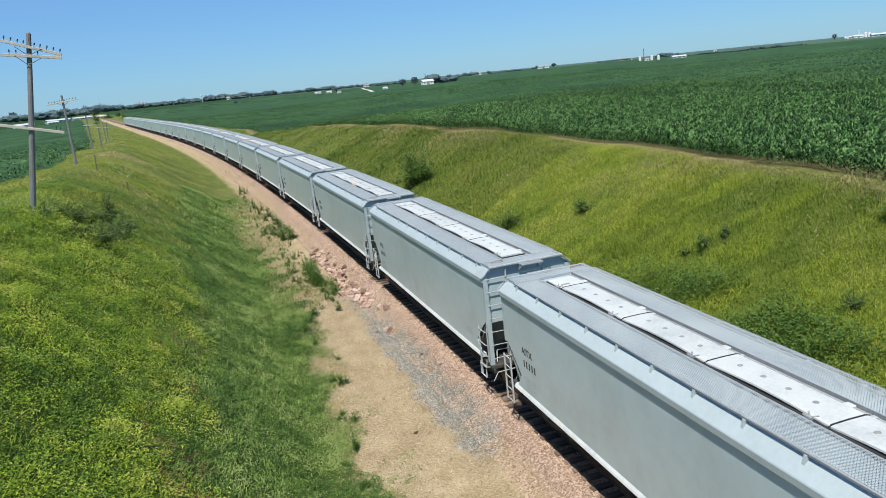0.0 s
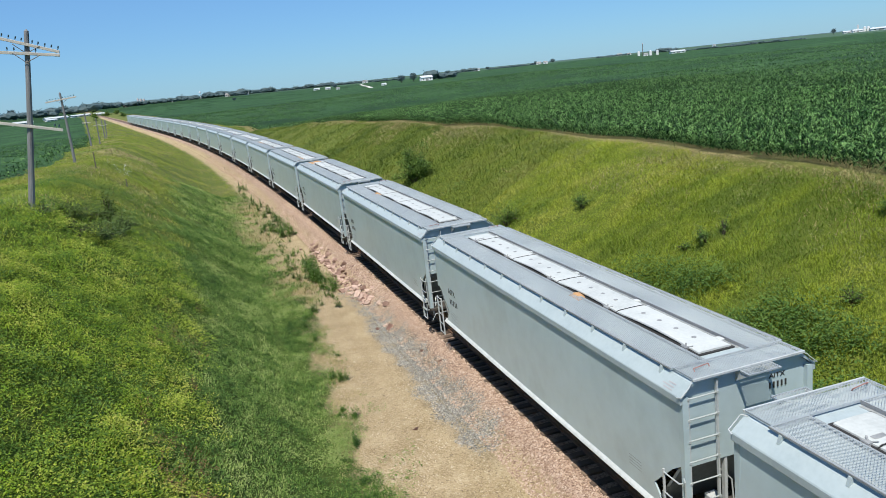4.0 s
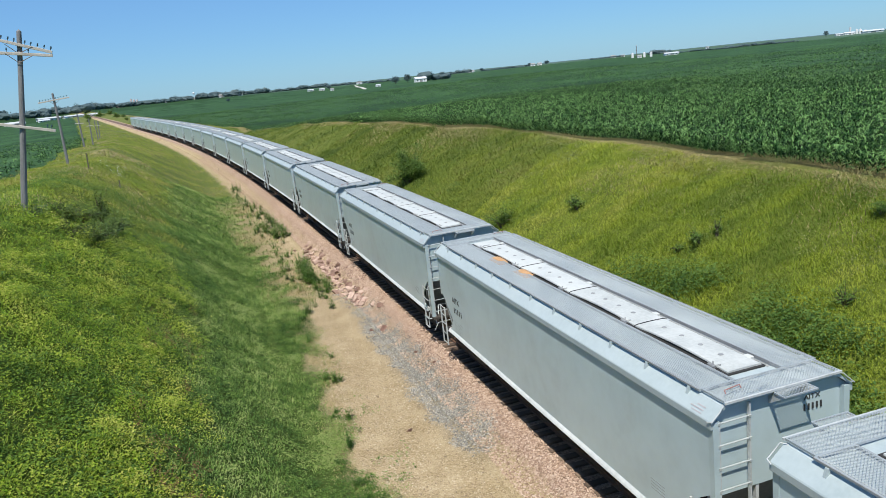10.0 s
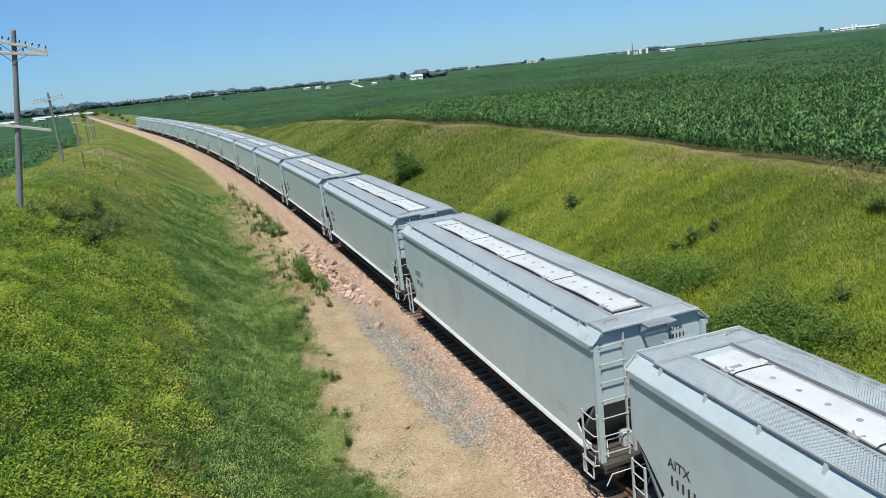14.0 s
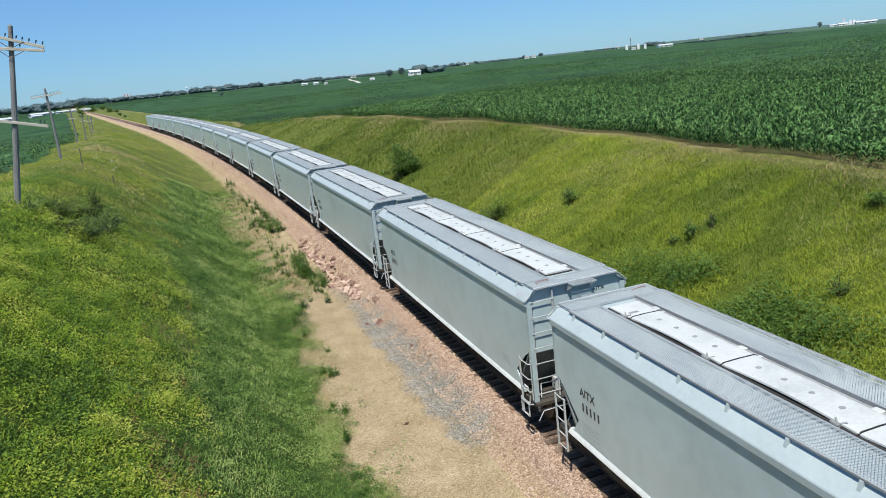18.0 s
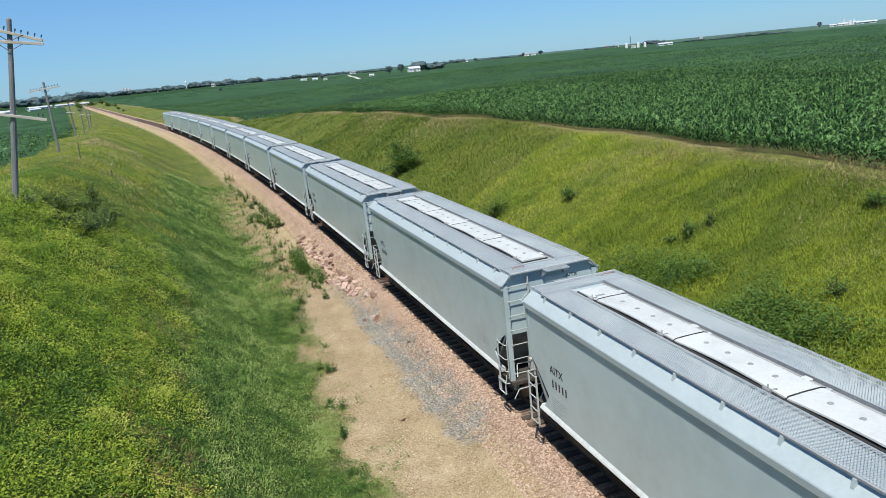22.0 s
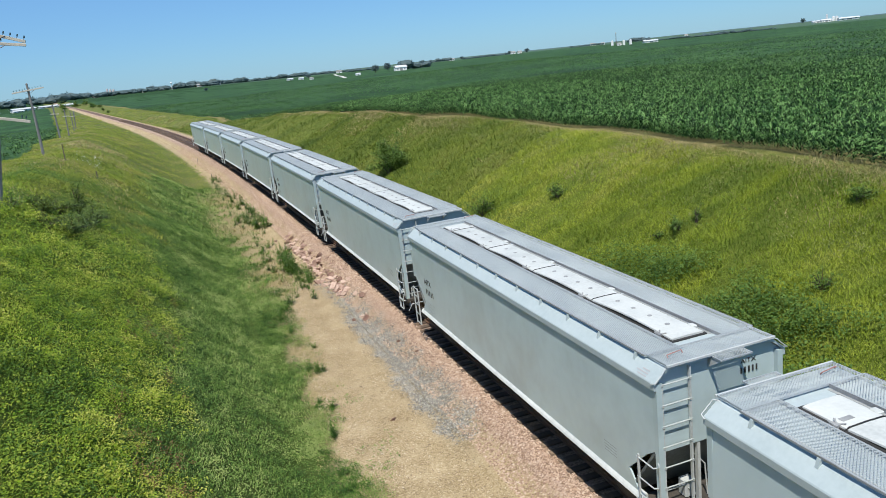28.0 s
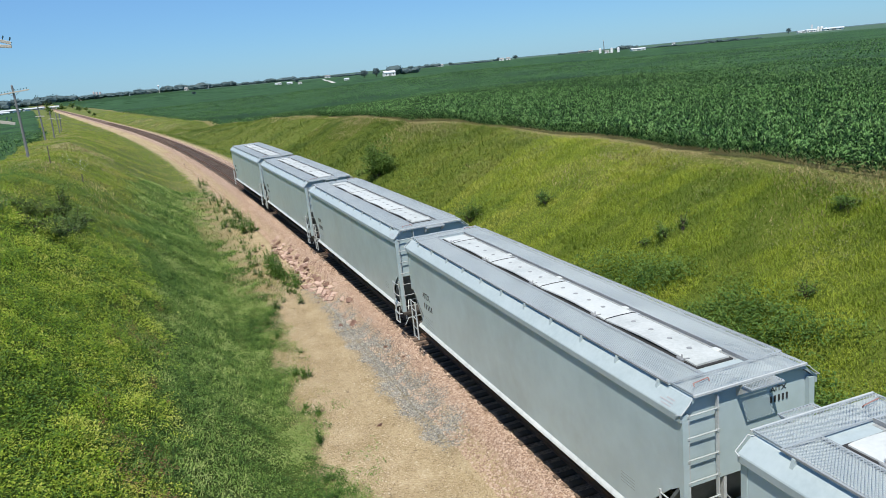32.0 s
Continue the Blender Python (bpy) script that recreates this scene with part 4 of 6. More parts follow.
        part("small_print", bm, M["ink_pale"], car)
    word = lettering("AITX", 0.18, M["ink"], "lettering")
    for e, rz in ((-1, 0), (1, 180)):
        x = 0.58 * -e
        part_mesh("lettering", turned(word, pose(x, e * 8.166, 4.2, 90, 0, rz)), car)
        for k in range(5):
            xx = x - e * 0.10 * k
            part("number_bar", box(BM(), min(xx, xx - e * 0.035), max(xx, xx - e * 0.035), e * 8.16 - 0.012, e * 8.16 + 0.012, 3.96, 4.1), M["ink"], car)
    fit_to_gauge(car)
    return car


def car_pose(s):
    """Pose of a wagon whose middle is at s."""
    x0, y0, z0, _ = on_track(s - 6.45)
    x1, y1, z1, _ = on_track(s + 6.45)
    h = math.atan2(x1 - x0, y1 - y0)
    return Matrix.Translation(((x0 + x1) / 2, (y0 + y1) / 2, (z0 + z1) / 2)) @ Matrix.Rotation(-h, 4, "Z") @ Matrix.Rotation(-CANT, 4, "Y")


NEAR0 = 25.85


def travelled(t):
    """Metres run since the start: a slow gain of speed, with the slack running in and out."""
    return 11.67 * t + 0.0362 * t * t + float(curve(t, (0, -0.19), (1, 0.23), (2, 0.10), (3, 0.00), (6, -0.37), (7, 0.40), (8, -0.15), (9, 0.13), (10, 0.37), (11, -0.18), (12, 0.06), (13, -0.12), (14, 0.18), (17, 0.07), (18, -0.51), (19, -0.10), (20, -0.34), (21, -0.44), (22, -0.18), (23, -0.60), (24, 0.03), (25, -0.52), (28, -0.33), (29, -0.00), (30, -0.53), (31, -0.41), (32, -0.13)))


def wagon_s(j, t):
    return NEAR0 + (j - 1) * PITCH + HALF - travelled(t)


first = hopper_wagon()
wagons = [first] + [copy_thing(first, Matrix()) for j in range(1, 27)]


def grain_spill(car, x0, x1, y0, y1, seed):
    """A thin heap of grain lying on the roof beside the hatch."""
    g = random.Random(seed)
    bm = BM()
    nx, ny = 6, 16
    grid = []
    for i in range(nx + 1):
        row = []
        for j in range(ny + 1):
            a, b = i / nx, j / ny
            hump = max(0.0, math.sin(math.pi * a) * math.sin(math.pi * b)) ** 0.6
            row.append(bm.verts.new((x0 + (x1 - x0) * a + g.gauss(0, 0.012) * (0.3 + b), y0 + (y1 - y0) * b + g.gauss(0, 0.02), 4.478 + 0.135 * hump + g.gauss(0, 0.006))))
        grid.append(row)
    for i in range(nx):
        for j in range(ny):
            bm.faces.new((grid[i][j], grid[i + 1][j], grid[i + 1][j + 1], grid[i][j + 1]))
    part("spilled_grain", bm, M["grain"], car, "orange spilled grain heaped beside the hatch", smooth=True)


for j, rows in ((2, [(-0.72, -0.38, -1.5, -0.7)]), (3, [(-0.70, -0.40, -2.3, -1.7)]), (4, [(-0.70, -0.40, 3.0, 4.0)]), (5, [(-0.80, -0.38, 6.9, 7.9), (-0.6, 0.5, 7.45, 7.95), (-0.70, -0.4, 6.0, 7.1)]),
                (6, [(-0.60, -0.37, -6.9, -4.9), (-0.58, -0.37, -5.1, -3.7)]), (7, [(-0.78, -0.38, 3.8, 4.9), (-0.76, -0.38, 1.8, 2.8)])):
    for k, q in enumerate(rows):
        grain_spill(wagons[j], *q, seed=j * 10 + k)
    wagons[j]["label"] = "light grey covered hopper wagon with orange grain spilled on the roof"
wagons[26]["label"] = "light grey covered hopper wagon, last of the train"


def field_edge(u):
    """How far right of the track the corn begins."""
    return curve(u, (20, 19.0), (28, 18.9), (33, 19.7), (41, 20.7), (55, 21.6), (67, 21.2), (82, 20.0), (100, 20.2), (160, 22.2), (200, 22.4), (260, 18), (420, 18.5), (700, 22))


# ---- grass, weeds, corn: joined foliage ----
gen = np.random.default_rng(11)


def wave(u, w, k, seed):
    """Smooth uneven field between 0 and 1."""
    r = np.random.default_rng(seed)
    out = np.zeros(np.shape(u))
    for i in range(6):
        a, p = r.uniform(0, math.tau, 2)
        f = k * r.uniform(0.6, 1.9)
        out = out + np.sin((u * math.cos(a) + w * math.sin(a)) * f + p)
    return np.clip(0.5 + out / 6, 0, 1)


def places(n, u0, u1, w0, w1, keep=None):
    """n random spots of a stretch of land, as u, w, x, y, z."""
    u, w = gen.uniform(u0, u1, n), gen.uniform(w0, w1, n)
    if keep is not None:
        k = gen.uniform(0, 1, n) < keep(u, w)
        u, w = u[k], w[k]
    x, y = plan(u, w)
    return u, w, x, y, ground_z(u, w)


def blades(x, y, z, high, wide, low=0.45, flat=1.25, plain=False):
    """Bent tapering blades that lean between the angles low and flat from upright: five corners, three triangles each, or one triangle where plain."""
    n = len(x)
    length = np.broadcast_to(high, (n,)) * gen.uniform(0.7, 1.4, n)
    a, th = gen.uniform(0, math.tau, n), gen.uniform(low, flat, n)
    dx, dy = np.cos(a), np.sin(a)
    ex, ey = -dy * wide * 0.5, dx * wide * 0.5
    v = np.empty((n, 5, 3), np.float32)
    for i, (sx, t) in enumerate(((-1, 0), (1, 0), (-0.8, 0.55), (0.8, 0.55), (0, 1))):
        out, up = length * t * np.sin(th * (0.6 + 0.4 * t)), length * t * np.cos(th * (0.75 + 0.3 * t))
        v[:, i, 0] = x + sx * ex + dx * out
        v[:, i, 1] = y + sx * ey + dy * out
        v[:, i, 2] = z - 0.02 + up
    if plain:
        return v[:, (0, 1, 4)].reshape(-1, 3), np.arange(n * 3).reshape(n, 3)
    f = np.array([[0, 1, 3], [0, 3, 2], [2, 3, 4]])
    return v.reshape(-1, 3), (np.arange(n)[:, None, None] * 5 + f).reshape(-1, 3)


def leaves(x, y, z, size, per, spread, rise):
    """Scattered broad leaves: two bent triangles each."""
    n = len(x) * per
    x, y, z, size = (np.repeat(np.broadcast_to(a, np.shape(x)), per) for a in (x, y, z, size))
    sp, ri = np.repeat(np.broadcast_to(spread, (n // per,)), per), np.repeat(np.broadcast_to(rise, (n // per,)), per)
    px, py = x + gen.normal(0, 1, n) * sp, y + gen.normal(0, 1, n) * sp
    pz = z + ri * np.sqrt(gen.uniform(0.03, 1, n)) * np.exp(-((px - x) ** 2 + (py - y) ** 2) / (5 * sp ** 2 + 1e-6))
    a, tilt = gen.uniform(0, math.tau, n), gen.normal(0.25, 0.4, n)
    s = size * gen.uniform(0.6, 1.3, n)
    dx, dy, dz = np.cos(a) * np.cos(tilt), np.sin(a) * np.cos(tilt), -np.sin(tilt)
    ex, ey = -np.sin(a) * 0.32, np.cos(a) * 0.32
    v = np.empty((n, 4, 3), np.float32)
    v[:, 0] = np.stack([px, py, pz], -1)
    v[:, 1] = np.stack([px + s * (dx * 0.45 + ex), py + s * (dy * 0.45 + ey), pz + s * (dz * 0.3 + 0.06)], -1)
    v[:, 2] = np.stack([px + s * dx, py + s * dy, pz + s * dz], -1)
    v[:, 3] = np.stack([px + s * (dx * 0.45 - ex), py + s * (dy * 0.45 - ey), pz + s * (dz * 0.3 + 0.06)], -1)
    f = np.array([[0, 1, 2], [0, 2, 3]])
    return v.reshape(-1, 3), (np.arange(n)[:, None, None] * 4 + f).reshape(-1, 3)


def stuff(name, pieces, material, label, category):
    vs, fs, n = [], [], 0
    for v, f in pieces:
        vs.append(v)
        fs.append(f + n)
        n += len(v)
    ob = new(name, mesh_of(name, np.concatenate(vs), np.concatenate(fs), material))
    return tagged(ob, label, category, kind="stuff")


def road_edge(u):
    return curve(u, (18, 6.9), (22, 7.0), (26, 6.7), (30, 6.4), (34, 6.6), (37, 6.0), (41, 5.3), (46, 5.5), (50, 5.8), (58, 6.0), (68, 5.6), (80, 5.0), (95, 4.4), (132, 3.8), (210, 4.8))


# left of the road: a mown-looking lush strip, then the weedy slope
def lush_keep(u, w):
    thin = 0.22 * ss(38, 46, u) * ss(3.6, 4.4, w) * ss(0.45, 0.6, wave(u, w, 1.6, 7))
    return np.maximum(thin, ss(-0.3, 0.9, w - road_edge(u) + 1.6 * (wave(u, w, 1.3, 3) - 0.5))) * (1 - ss(11.0, 12.6, w + 1.5 * (wave(u, w, 0.8, 4) - 0.5)))


pieces = []
for n, u0, u1, wd in ((46000, 13, 45, 0.024), (50000, 45, 90, 0.045)):
    u, w, x, y, z = places(n, u0, u1, 3.4, 13.0, lush_keep)
    pieces.append(blades(x, y, z, 0.12 + 0.13 * wave(u, w, 0.9, 5), wd, 0.5, 1.3))
u, w, x, y, z = places(26000, 13, 60, 4.5, 12.5, lush_keep)
pieces.append(leaves(x, y, z, 0.056, 11, 0.12, 0.08 + 0.34 * wave(u, w, 1.9, 96) * gen.uniform(0, 1, len(u))))
stuff("lush_grass", pieces, M["grass_lush"], "short lush green grass beside the gravel road", "grass")


def slope_keep(u, w):
    return ss(10.8, 12.6, w + 1.5 * (wave(u, w, 0.8, 4) - 0.5))


pieces = []
u, w, x, y, z = places(15000, 8, 44, 10.5, 19, slope_keep)
pieces.append(blades(x, y, z, 0.3 * (0.5 + 0.9 * wave(u, w, 0.7, 6)), 0.026, 0.7, 1.4))


def mounds(n, u0, u1, w0, w1, leaf, per, spread, tall, keep):
    """Leafy plants of uneven height that close into a hummocky cover with hollows between."""
    u, w, x, y, z = places(n, u0, u1, w0, w1, keep)
    lump = wave(u, w, 2.2, 83) * 0.6 + wave(u, w, 5.0, 84) * 0.4
    return leaves(x, y, z, leaf, per, spread, tall * (0.15 + 1.25 * np.clip((lump - 0.3) / 0.4, 0, 1.3)) * gen.uniform(0.7, 1.3, len(u)))


pieces.append(mounds(11000, 8, 30, 10.6, 19, 0.066, 17, 0.15, 0.42, slope_keep))
pieces.append(mounds(3600, 30, 46, 10.6, 18, 0.085, 15, 0.2, 0.42, lambda u, w: slope_keep(u, w) * (1 - ss(33, 45, u + 4 * (wave(u, w, 0.6, 87) - 0.5)))))
crest = []
u, w, x, y, z = places(60000, 42, 90, 10.5, 23.5, slope_keep)
crest.append(blades(x, y, z, 0.2 * (0.5 + 0.9 * wave(u, w, 0.7, 6)), 0.055, 0.7, 1.4, plain=True))
u, w, x, y, z = places(40000, 90, 240, 10.5, 24, slope_keep)
crest.append(blades(x, y, z, 0.2 * (0.5 + 0.9 * wave(u, w, 0.7, 6)), 0.11, 0.7, 1.4, plain=True))
crest.append(mounds(1500, 42, 84, 11, 21, 0.12, 14, 0.35, 0.3, lambda u, w: ss(0.45, 0.7, wave(u, w, 0.5, 85))))
u, w, x, y, z = places(26000, 90, 240, 3.8, 13.0, lush_keep)
crest.append(blades(x, y, z, 0.2, 0.09, 0.7, 1.4, plain=True))
for w0, w1 in ((4, 24), (-18, -4)):
    u, w, x, y, z = places(9000, 235, 520, w0, w1)
    crest.append(blades(x, y, z, 0.35 * (0.4 + wave(u, w, 0.15, 41)), 0.28, 0.7, 1.4, plain=True))
stuff("crest_grass", crest, M["grass_crest"], "olive and tan grass on the crest under the poles", "grass")
stuff("slope_grass", pieces, M["grass_weedy"], "leafy yellow-green weeds and grass on the hummocky bank below the poles", "grass")
u, w, x, y, z = places(420, 12, 36, 10.9, 12.6, lambda u, w: ss(0.5, 0.7, wave(u, w, 1.1, 86)))
stuff("dock_seed_heads", [leaves(x, y, z + 0.3, 0.05, 16, 0.05, 0.3)], M["dock"], "rusty brown seed heads among the weeds", "weeds")

# seed-headed dry grass on the crests
pieces = []
for n, u0, u1, w0, w1 in ((3500, 50, 240, 16.5, 21), (6000, 34, 110, 13, 19), (8000, 18, 110, -18.8, -14.0), (14000, 12, 150, -20.0, -17.5), (5000, 42, 100, 3.8, 7.5), (6000, 190, 330, -14, -3.5)):
    u, w, x, y, z = places(n, u0, u1, w0, w1, lambda u, w: ss(0.45, 0.75, wave(u, w, 0.35, 8)))
    pieces.append(blades(x, y, z, 0.3, 0.026 + 0.0004 * u, 0.5, 1.3))
u = np.concatenate([gen.uniform(12, 170, 26000), gen.uniform(14, 70, 14000)])
w = -field_edge(u) + 0.12 + gen.uniform(0, 1.0, len(u)) ** 1.5 * 1.7
x, y = plan(u, w)
pieces.append(blades(x, y, ground_z(u, w), 0.13, 0.035 + 0.0004 * u, 0.7, 1.4, plain=True))
stuff("dry_grass", pieces, M["grass_dry"], "tan seed-headed dry grass along the crests", "grass")

# mats of low weeds that creep out over the gravel
u = gen.uniform(14, 46, 2600)
w = road_edge(u) + gen.normal(-0.05, 0.55, len(u))
k = gen.uniform(0, 1, len(u)) < ss(0.5, 0.62, wave(u, w, 1.15, 95)) * (1 - ss(0.5, 1.6, road_edge(u) - w))
x, y = plan(u, w)
stuff("edge_weeds", [leaves(x[k], y[k], ground_z(u, w)[k], 0.05, 22, 0.13, 0.05 + 0.16 * gen.uniform(0, 1, int(k.sum())) ** 2)], M["grass_lush"], "straggling mats of green weeds creeping over the gravel", "weeds")

# straw where the grass meets the road
u = gen.uniform(13, 50, 20000)
w = road_edge(u) + gen.normal(-0.25, 0.45, len(u))
x, y = plan(u, w)
k = gen.uniform(0, 1, len(u)) < ss(0.35, 0.65, wave(u, w, 1.7, 88))
stuff("straw", [blades(x[k], y[k], ground_z(u, w)[k], 0.14, 0.02, 0.8, 1.45)], M["grass_dry"], "bleached straw along the road's edge", "grass")

# bank below the cornfield
pieces = []
for n, u0, u1, wd, h, far in ((110000, 10, 50, 0.026, 0.2, False), (80000, 50, 110, 0.055, 0.28, True), (34000, 110, 240, 0.1, 0.3, True)):
    u, w, x, y, z = places(n, u0, u1, -21.1, -4.2, lambda u, w: ss(4.0, 5.2, -w) * ss(0.45, 1.6, w + field_edge(u) + 0.8 * (wave(u, w, 0.8, 97) - 0.5)))
    lump = 0.35 + 1.2 * wave(u + 0.5 * w, 0.35 * w, 0.8, 9) * wave(u, w, 2.1, 91)
    pieces.append(blades(x, y, z, h * (0.35 + 1.3 * lump), wd, 0.45, 1.15, plain=far))
u, w, x, y, z = places(9000, 12, 70, -20, -6, lambda u, w: ss(0.6, 1.6, w + field_edge(u)))
pieces.append(leaves(x, y, z, 0.06, 12, 0.2, 0.15 + 0.5 * gen.uniform(0, 1, len(u)) ** 2))
u, w, x, y, z = places(90000, 10, 36, -19.5, -6, lambda u, w: ss(0.45, 1.6, w + field_edge(u)))
extra = blades(x, y, z, 0.22 * (0.4 + 0.9 * wave(u, w, 1.1, 92)), 0.024, 0.35, 1.1, plain=True)
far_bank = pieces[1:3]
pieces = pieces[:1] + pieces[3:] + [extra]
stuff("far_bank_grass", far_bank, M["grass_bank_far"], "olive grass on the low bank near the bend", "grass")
stuff("bank_grass", pieces, M["grass_bank"], "rank olive-green grass on the sunny bank", "grass")

# broad-leaved weeds
pieces = []
u, w, x, y, z = places(6500, 9, 60, 10.5, 19, lambda u, w: ss(0.42, 0.62, wave(u, w, 1.3, 12)))
pieces.append(leaves(x, y, z, 0.075, 16, 0.2, 0.2 + 0.5 * gen.uniform(0, 1, len(u)) ** 2))
u, w, x, y, z = places(900, 14, 60, 5.0, 11.5, lambda u, w: ss(0.5, 0.75, wave(u, w, 0.9, 13)))
pieces.append(leaves(x, y, z, 0.07, 10, 0.13, 0.22))
u, w, x, y, z = places(3900, 10, 32, -11.8, -7.0, lambda u, w: ss(0.12, 0.45, wave(u, w, 0.9, 14)) * (1 - ss(10.2, 11.6, -w)) * (1 - ss(25, 32, u)))
pieces.append(leaves(x, y, z, 0.12, 15, 0.34, 1.0))
u, w, x, y, z = places(1100, 36, 110, -12, -6.0, lambda u, w: ss(0.35, 0.65, wave(u, w, 0.7, 15)))
pieces.append(leaves(x, y, z, 0.14, 12, 0.42, 0.5))
u, w, x, y, z = places(500, 12, 70, -19, -11, lambda u, w: ss(0.55, 0.8, wave(u, w, 0.5, 16)))
pieces.append(leaves(x, y, z, 0.10, 12, 0.4, 0.35))
stuff("broadleaf_weeds", pieces, M["weed"], "dark green broad-leaved weeds in drifts on the banks", "weeds")
pieces = []
u, w, x, y, z = places(2500, 9, 46, 10.8, 18.5, lambda u, w: ss(0.52, 0.7, wave(u, w, 1.1, 21)))
pieces.append(leaves(x, y, z, 0.06, 20, 0.15, 0.3 + 0.4 * gen.uniform(0, 1, len(u))))
stuff("yellow_weeds", pieces, M["weed_bright"], "bright yellow-green flowering weeds on the slope", "weeds")

u, w, x, y, z = places(4200, 10, 75, -20.4, -12.5, lambda u, w: ss(0.42, 0.66, wave(u, w, 0.9, 71)) * ss(11, 18, -w))
stuff("pale_weeds", [leaves(x, y, z, 0.085, 12, 0.26, 0.15 + 0.35 * gen.uniform(0, 1, len(u)))], M["weed_pale"], "pale grey-green weeds scattered high on the bank", "weeds")

u, w, x, y, z = places(26, 70, 80, 15.2, 17.0)
stuff("white_flowers", [leaves(x, y, z, 0.11, 4, 0.15, 0.4)], M["white"], "small white flower heads on the crest", "flowers")

# ---- corn ----


def corn(x, y, z, high, n_leaf, segs, wide):
    """Corn plants: arching leaves in a whorl, ribbon by ribbon; the upper ones stand up, the lower ones droop."""
    n = len(x) * n_leaf
    k = np.tile(np.arange(n_leaf), len(x))
    x, y, z, high = (np.repeat(np.broadcast_to(a, np.shape(x)), n_leaf) for a in (x, y, z, high))
    a = k * math.pi + np.repeat(gen.uniform(0, math.tau, n // n_leaf), n_leaf) + gen.normal(0, 0.45, n)
    start = high * (0.14 + 0.62 * k / n_leaf)
    length = high * gen.uniform(0.26, 0.42, n)
    rise = gen.uniform(0.85, 1.9, n)
    wd = wide * gen.uniform(0.8, 1.25, n)
    roll = gen.normal(0, 0.5, n)
    dx, dy = np.cos(a), np.sin(a)
    rows = []
    for i in range(segs + 1):
        t = i / segs
        r = length * (0.5 * t + 0.42 * t * t)
        hz = start + length * (rise * t - 0.85 * rise * t * t)
        half = wd * 0.5 * (0.7 + 1.1 * t - 1.75 * t * t) if i < segs else wd * 0.02
        for sg in (-1, 1):
            rows.append(np.stack([x + dx * r - dy * half * sg, y + dy * r + dx * half * sg, z + hz + half * sg * np.sin(roll)], -1))
    v = np.stack(rows, 1)
    m = 2 * (segs + 1)
    f = []
    for i in range(segs):
        f += [[2 * i, 2 * i + 1, 2 * i + 3], [2 * i, 2 * i + 3, 2 * i + 2]]
    f = np.array(f)
    return v.reshape(-1, 3), (np.arange(n)[:, None, None] * m + f).reshape(-1, 3)


def corn_rows(u0, u1, w0, w1, row, gap, high, n_leaf, segs, wide):
    ws = np.arange(w0, w1, row)
    us = np.arange(u0, u1, gap)
    uu, ww = np.meshgrid(us, -ws)
    uu, ww = uu.ravel(), ww.ravel()
    uu = uu + gen.uniform(-0.4, 0.4, len(uu)) * gap
    ww = ww + gen.normal(0, 0.05, len(uu))
    x, y = plan(uu, ww)
    k = (x < 0.78 * y + 6) & (ww < -field_edge(uu))
    x, y, uu, ww = x[k], y[k], uu[k], ww[k]
    z = ground_z(uu, ww)
    h = high * (0.85 + 0.3 * wave(uu, ww, 0.12, 31)) * gen.uniform(0.85, 1.12, len(x))
    return corn(x, y, z, h, n_leaf, segs, wide)


pieces = [corn_rows(12, 130, 18.6, 30, 0.76, 0.16, 1.3, 10, 2, 0.062),
          corn_rows(10, 170, 30.1, 55, 0.76, 0.26, 1.28, 7, 2, 0.07),
          ]
far_corn = [
          corn_rows(0, 230, 55.2, 110, 0.95, 0.5, 1.2, 4, 2, 0.11),
          corn_rows(130, 170, 17.0, 30, 0.76, 0.35, 1.15, 5, 2, 0.1),
          corn_rows(170, 300, 17.0, 55, 1.2, 0.6, 1.15, 3, 2, 0.15),
          corn_rows(230, 460, 55.2, 110, 2.2, 1.4, 1.2, 3, 2, 0.3),
          corn_rows(300, 460, 17.0, 55, 2.0, 1.2, 1.2, 3, 2, 0.28),
          corn_rows(-10, 460, 110.5, 260, 2.2, 1.4, 1.2, 3, 2, 0.3)]
stuff("far_corn_plants", far_corn, M["corn_far"], "dark green corn closing into an even canopy", "corn crop")
stuff("corn_plants", pieces, M["corn"], "dense rows of knee-high glossy dark green corn", "corn crop")


def canopy_material():
    m, nt, bsdf = blank("corn_canopy")
    pos = nt.nodes.new("ShaderNodeNewGeometry").outputs["Position"]
    a, b, c = noise_at(nt, pos, 3.2, 4, 0.7), noise_at(nt, pos, 0.7, 4), noise_at(nt, pos, 0.03, 4)
    f = calc(nt, "ADD", calc(nt, "MULTIPLY", a, 0.5), calc(nt, "ADD", calc(nt, "MULTIPLY", b, 0.2), calc(nt, "MULTIPLY", c, 0.3)))
    nt.links.new(ramp(nt, f, [(0.42, (0.010, 0.030, 0.009)), (0.5, (0.026, 0.068, 0.018)), (0.58, (0.062, 0.135, 0.038))]), bsdf.inputs["Base Color"])
    bsdf.inputs["Roughness"].default_value = 0.7
    bsdf.inputs["Specular IOR Level"].default_value = 0.15
    bp = node(nt, "ShaderNodeBump", Strength=0.8, Distance=0.25)
    nt.links.new(a, bp.inputs["Height"])
    nt.links.new(bp.outputs[0], bsdf.inputs["Normal"])
    return m


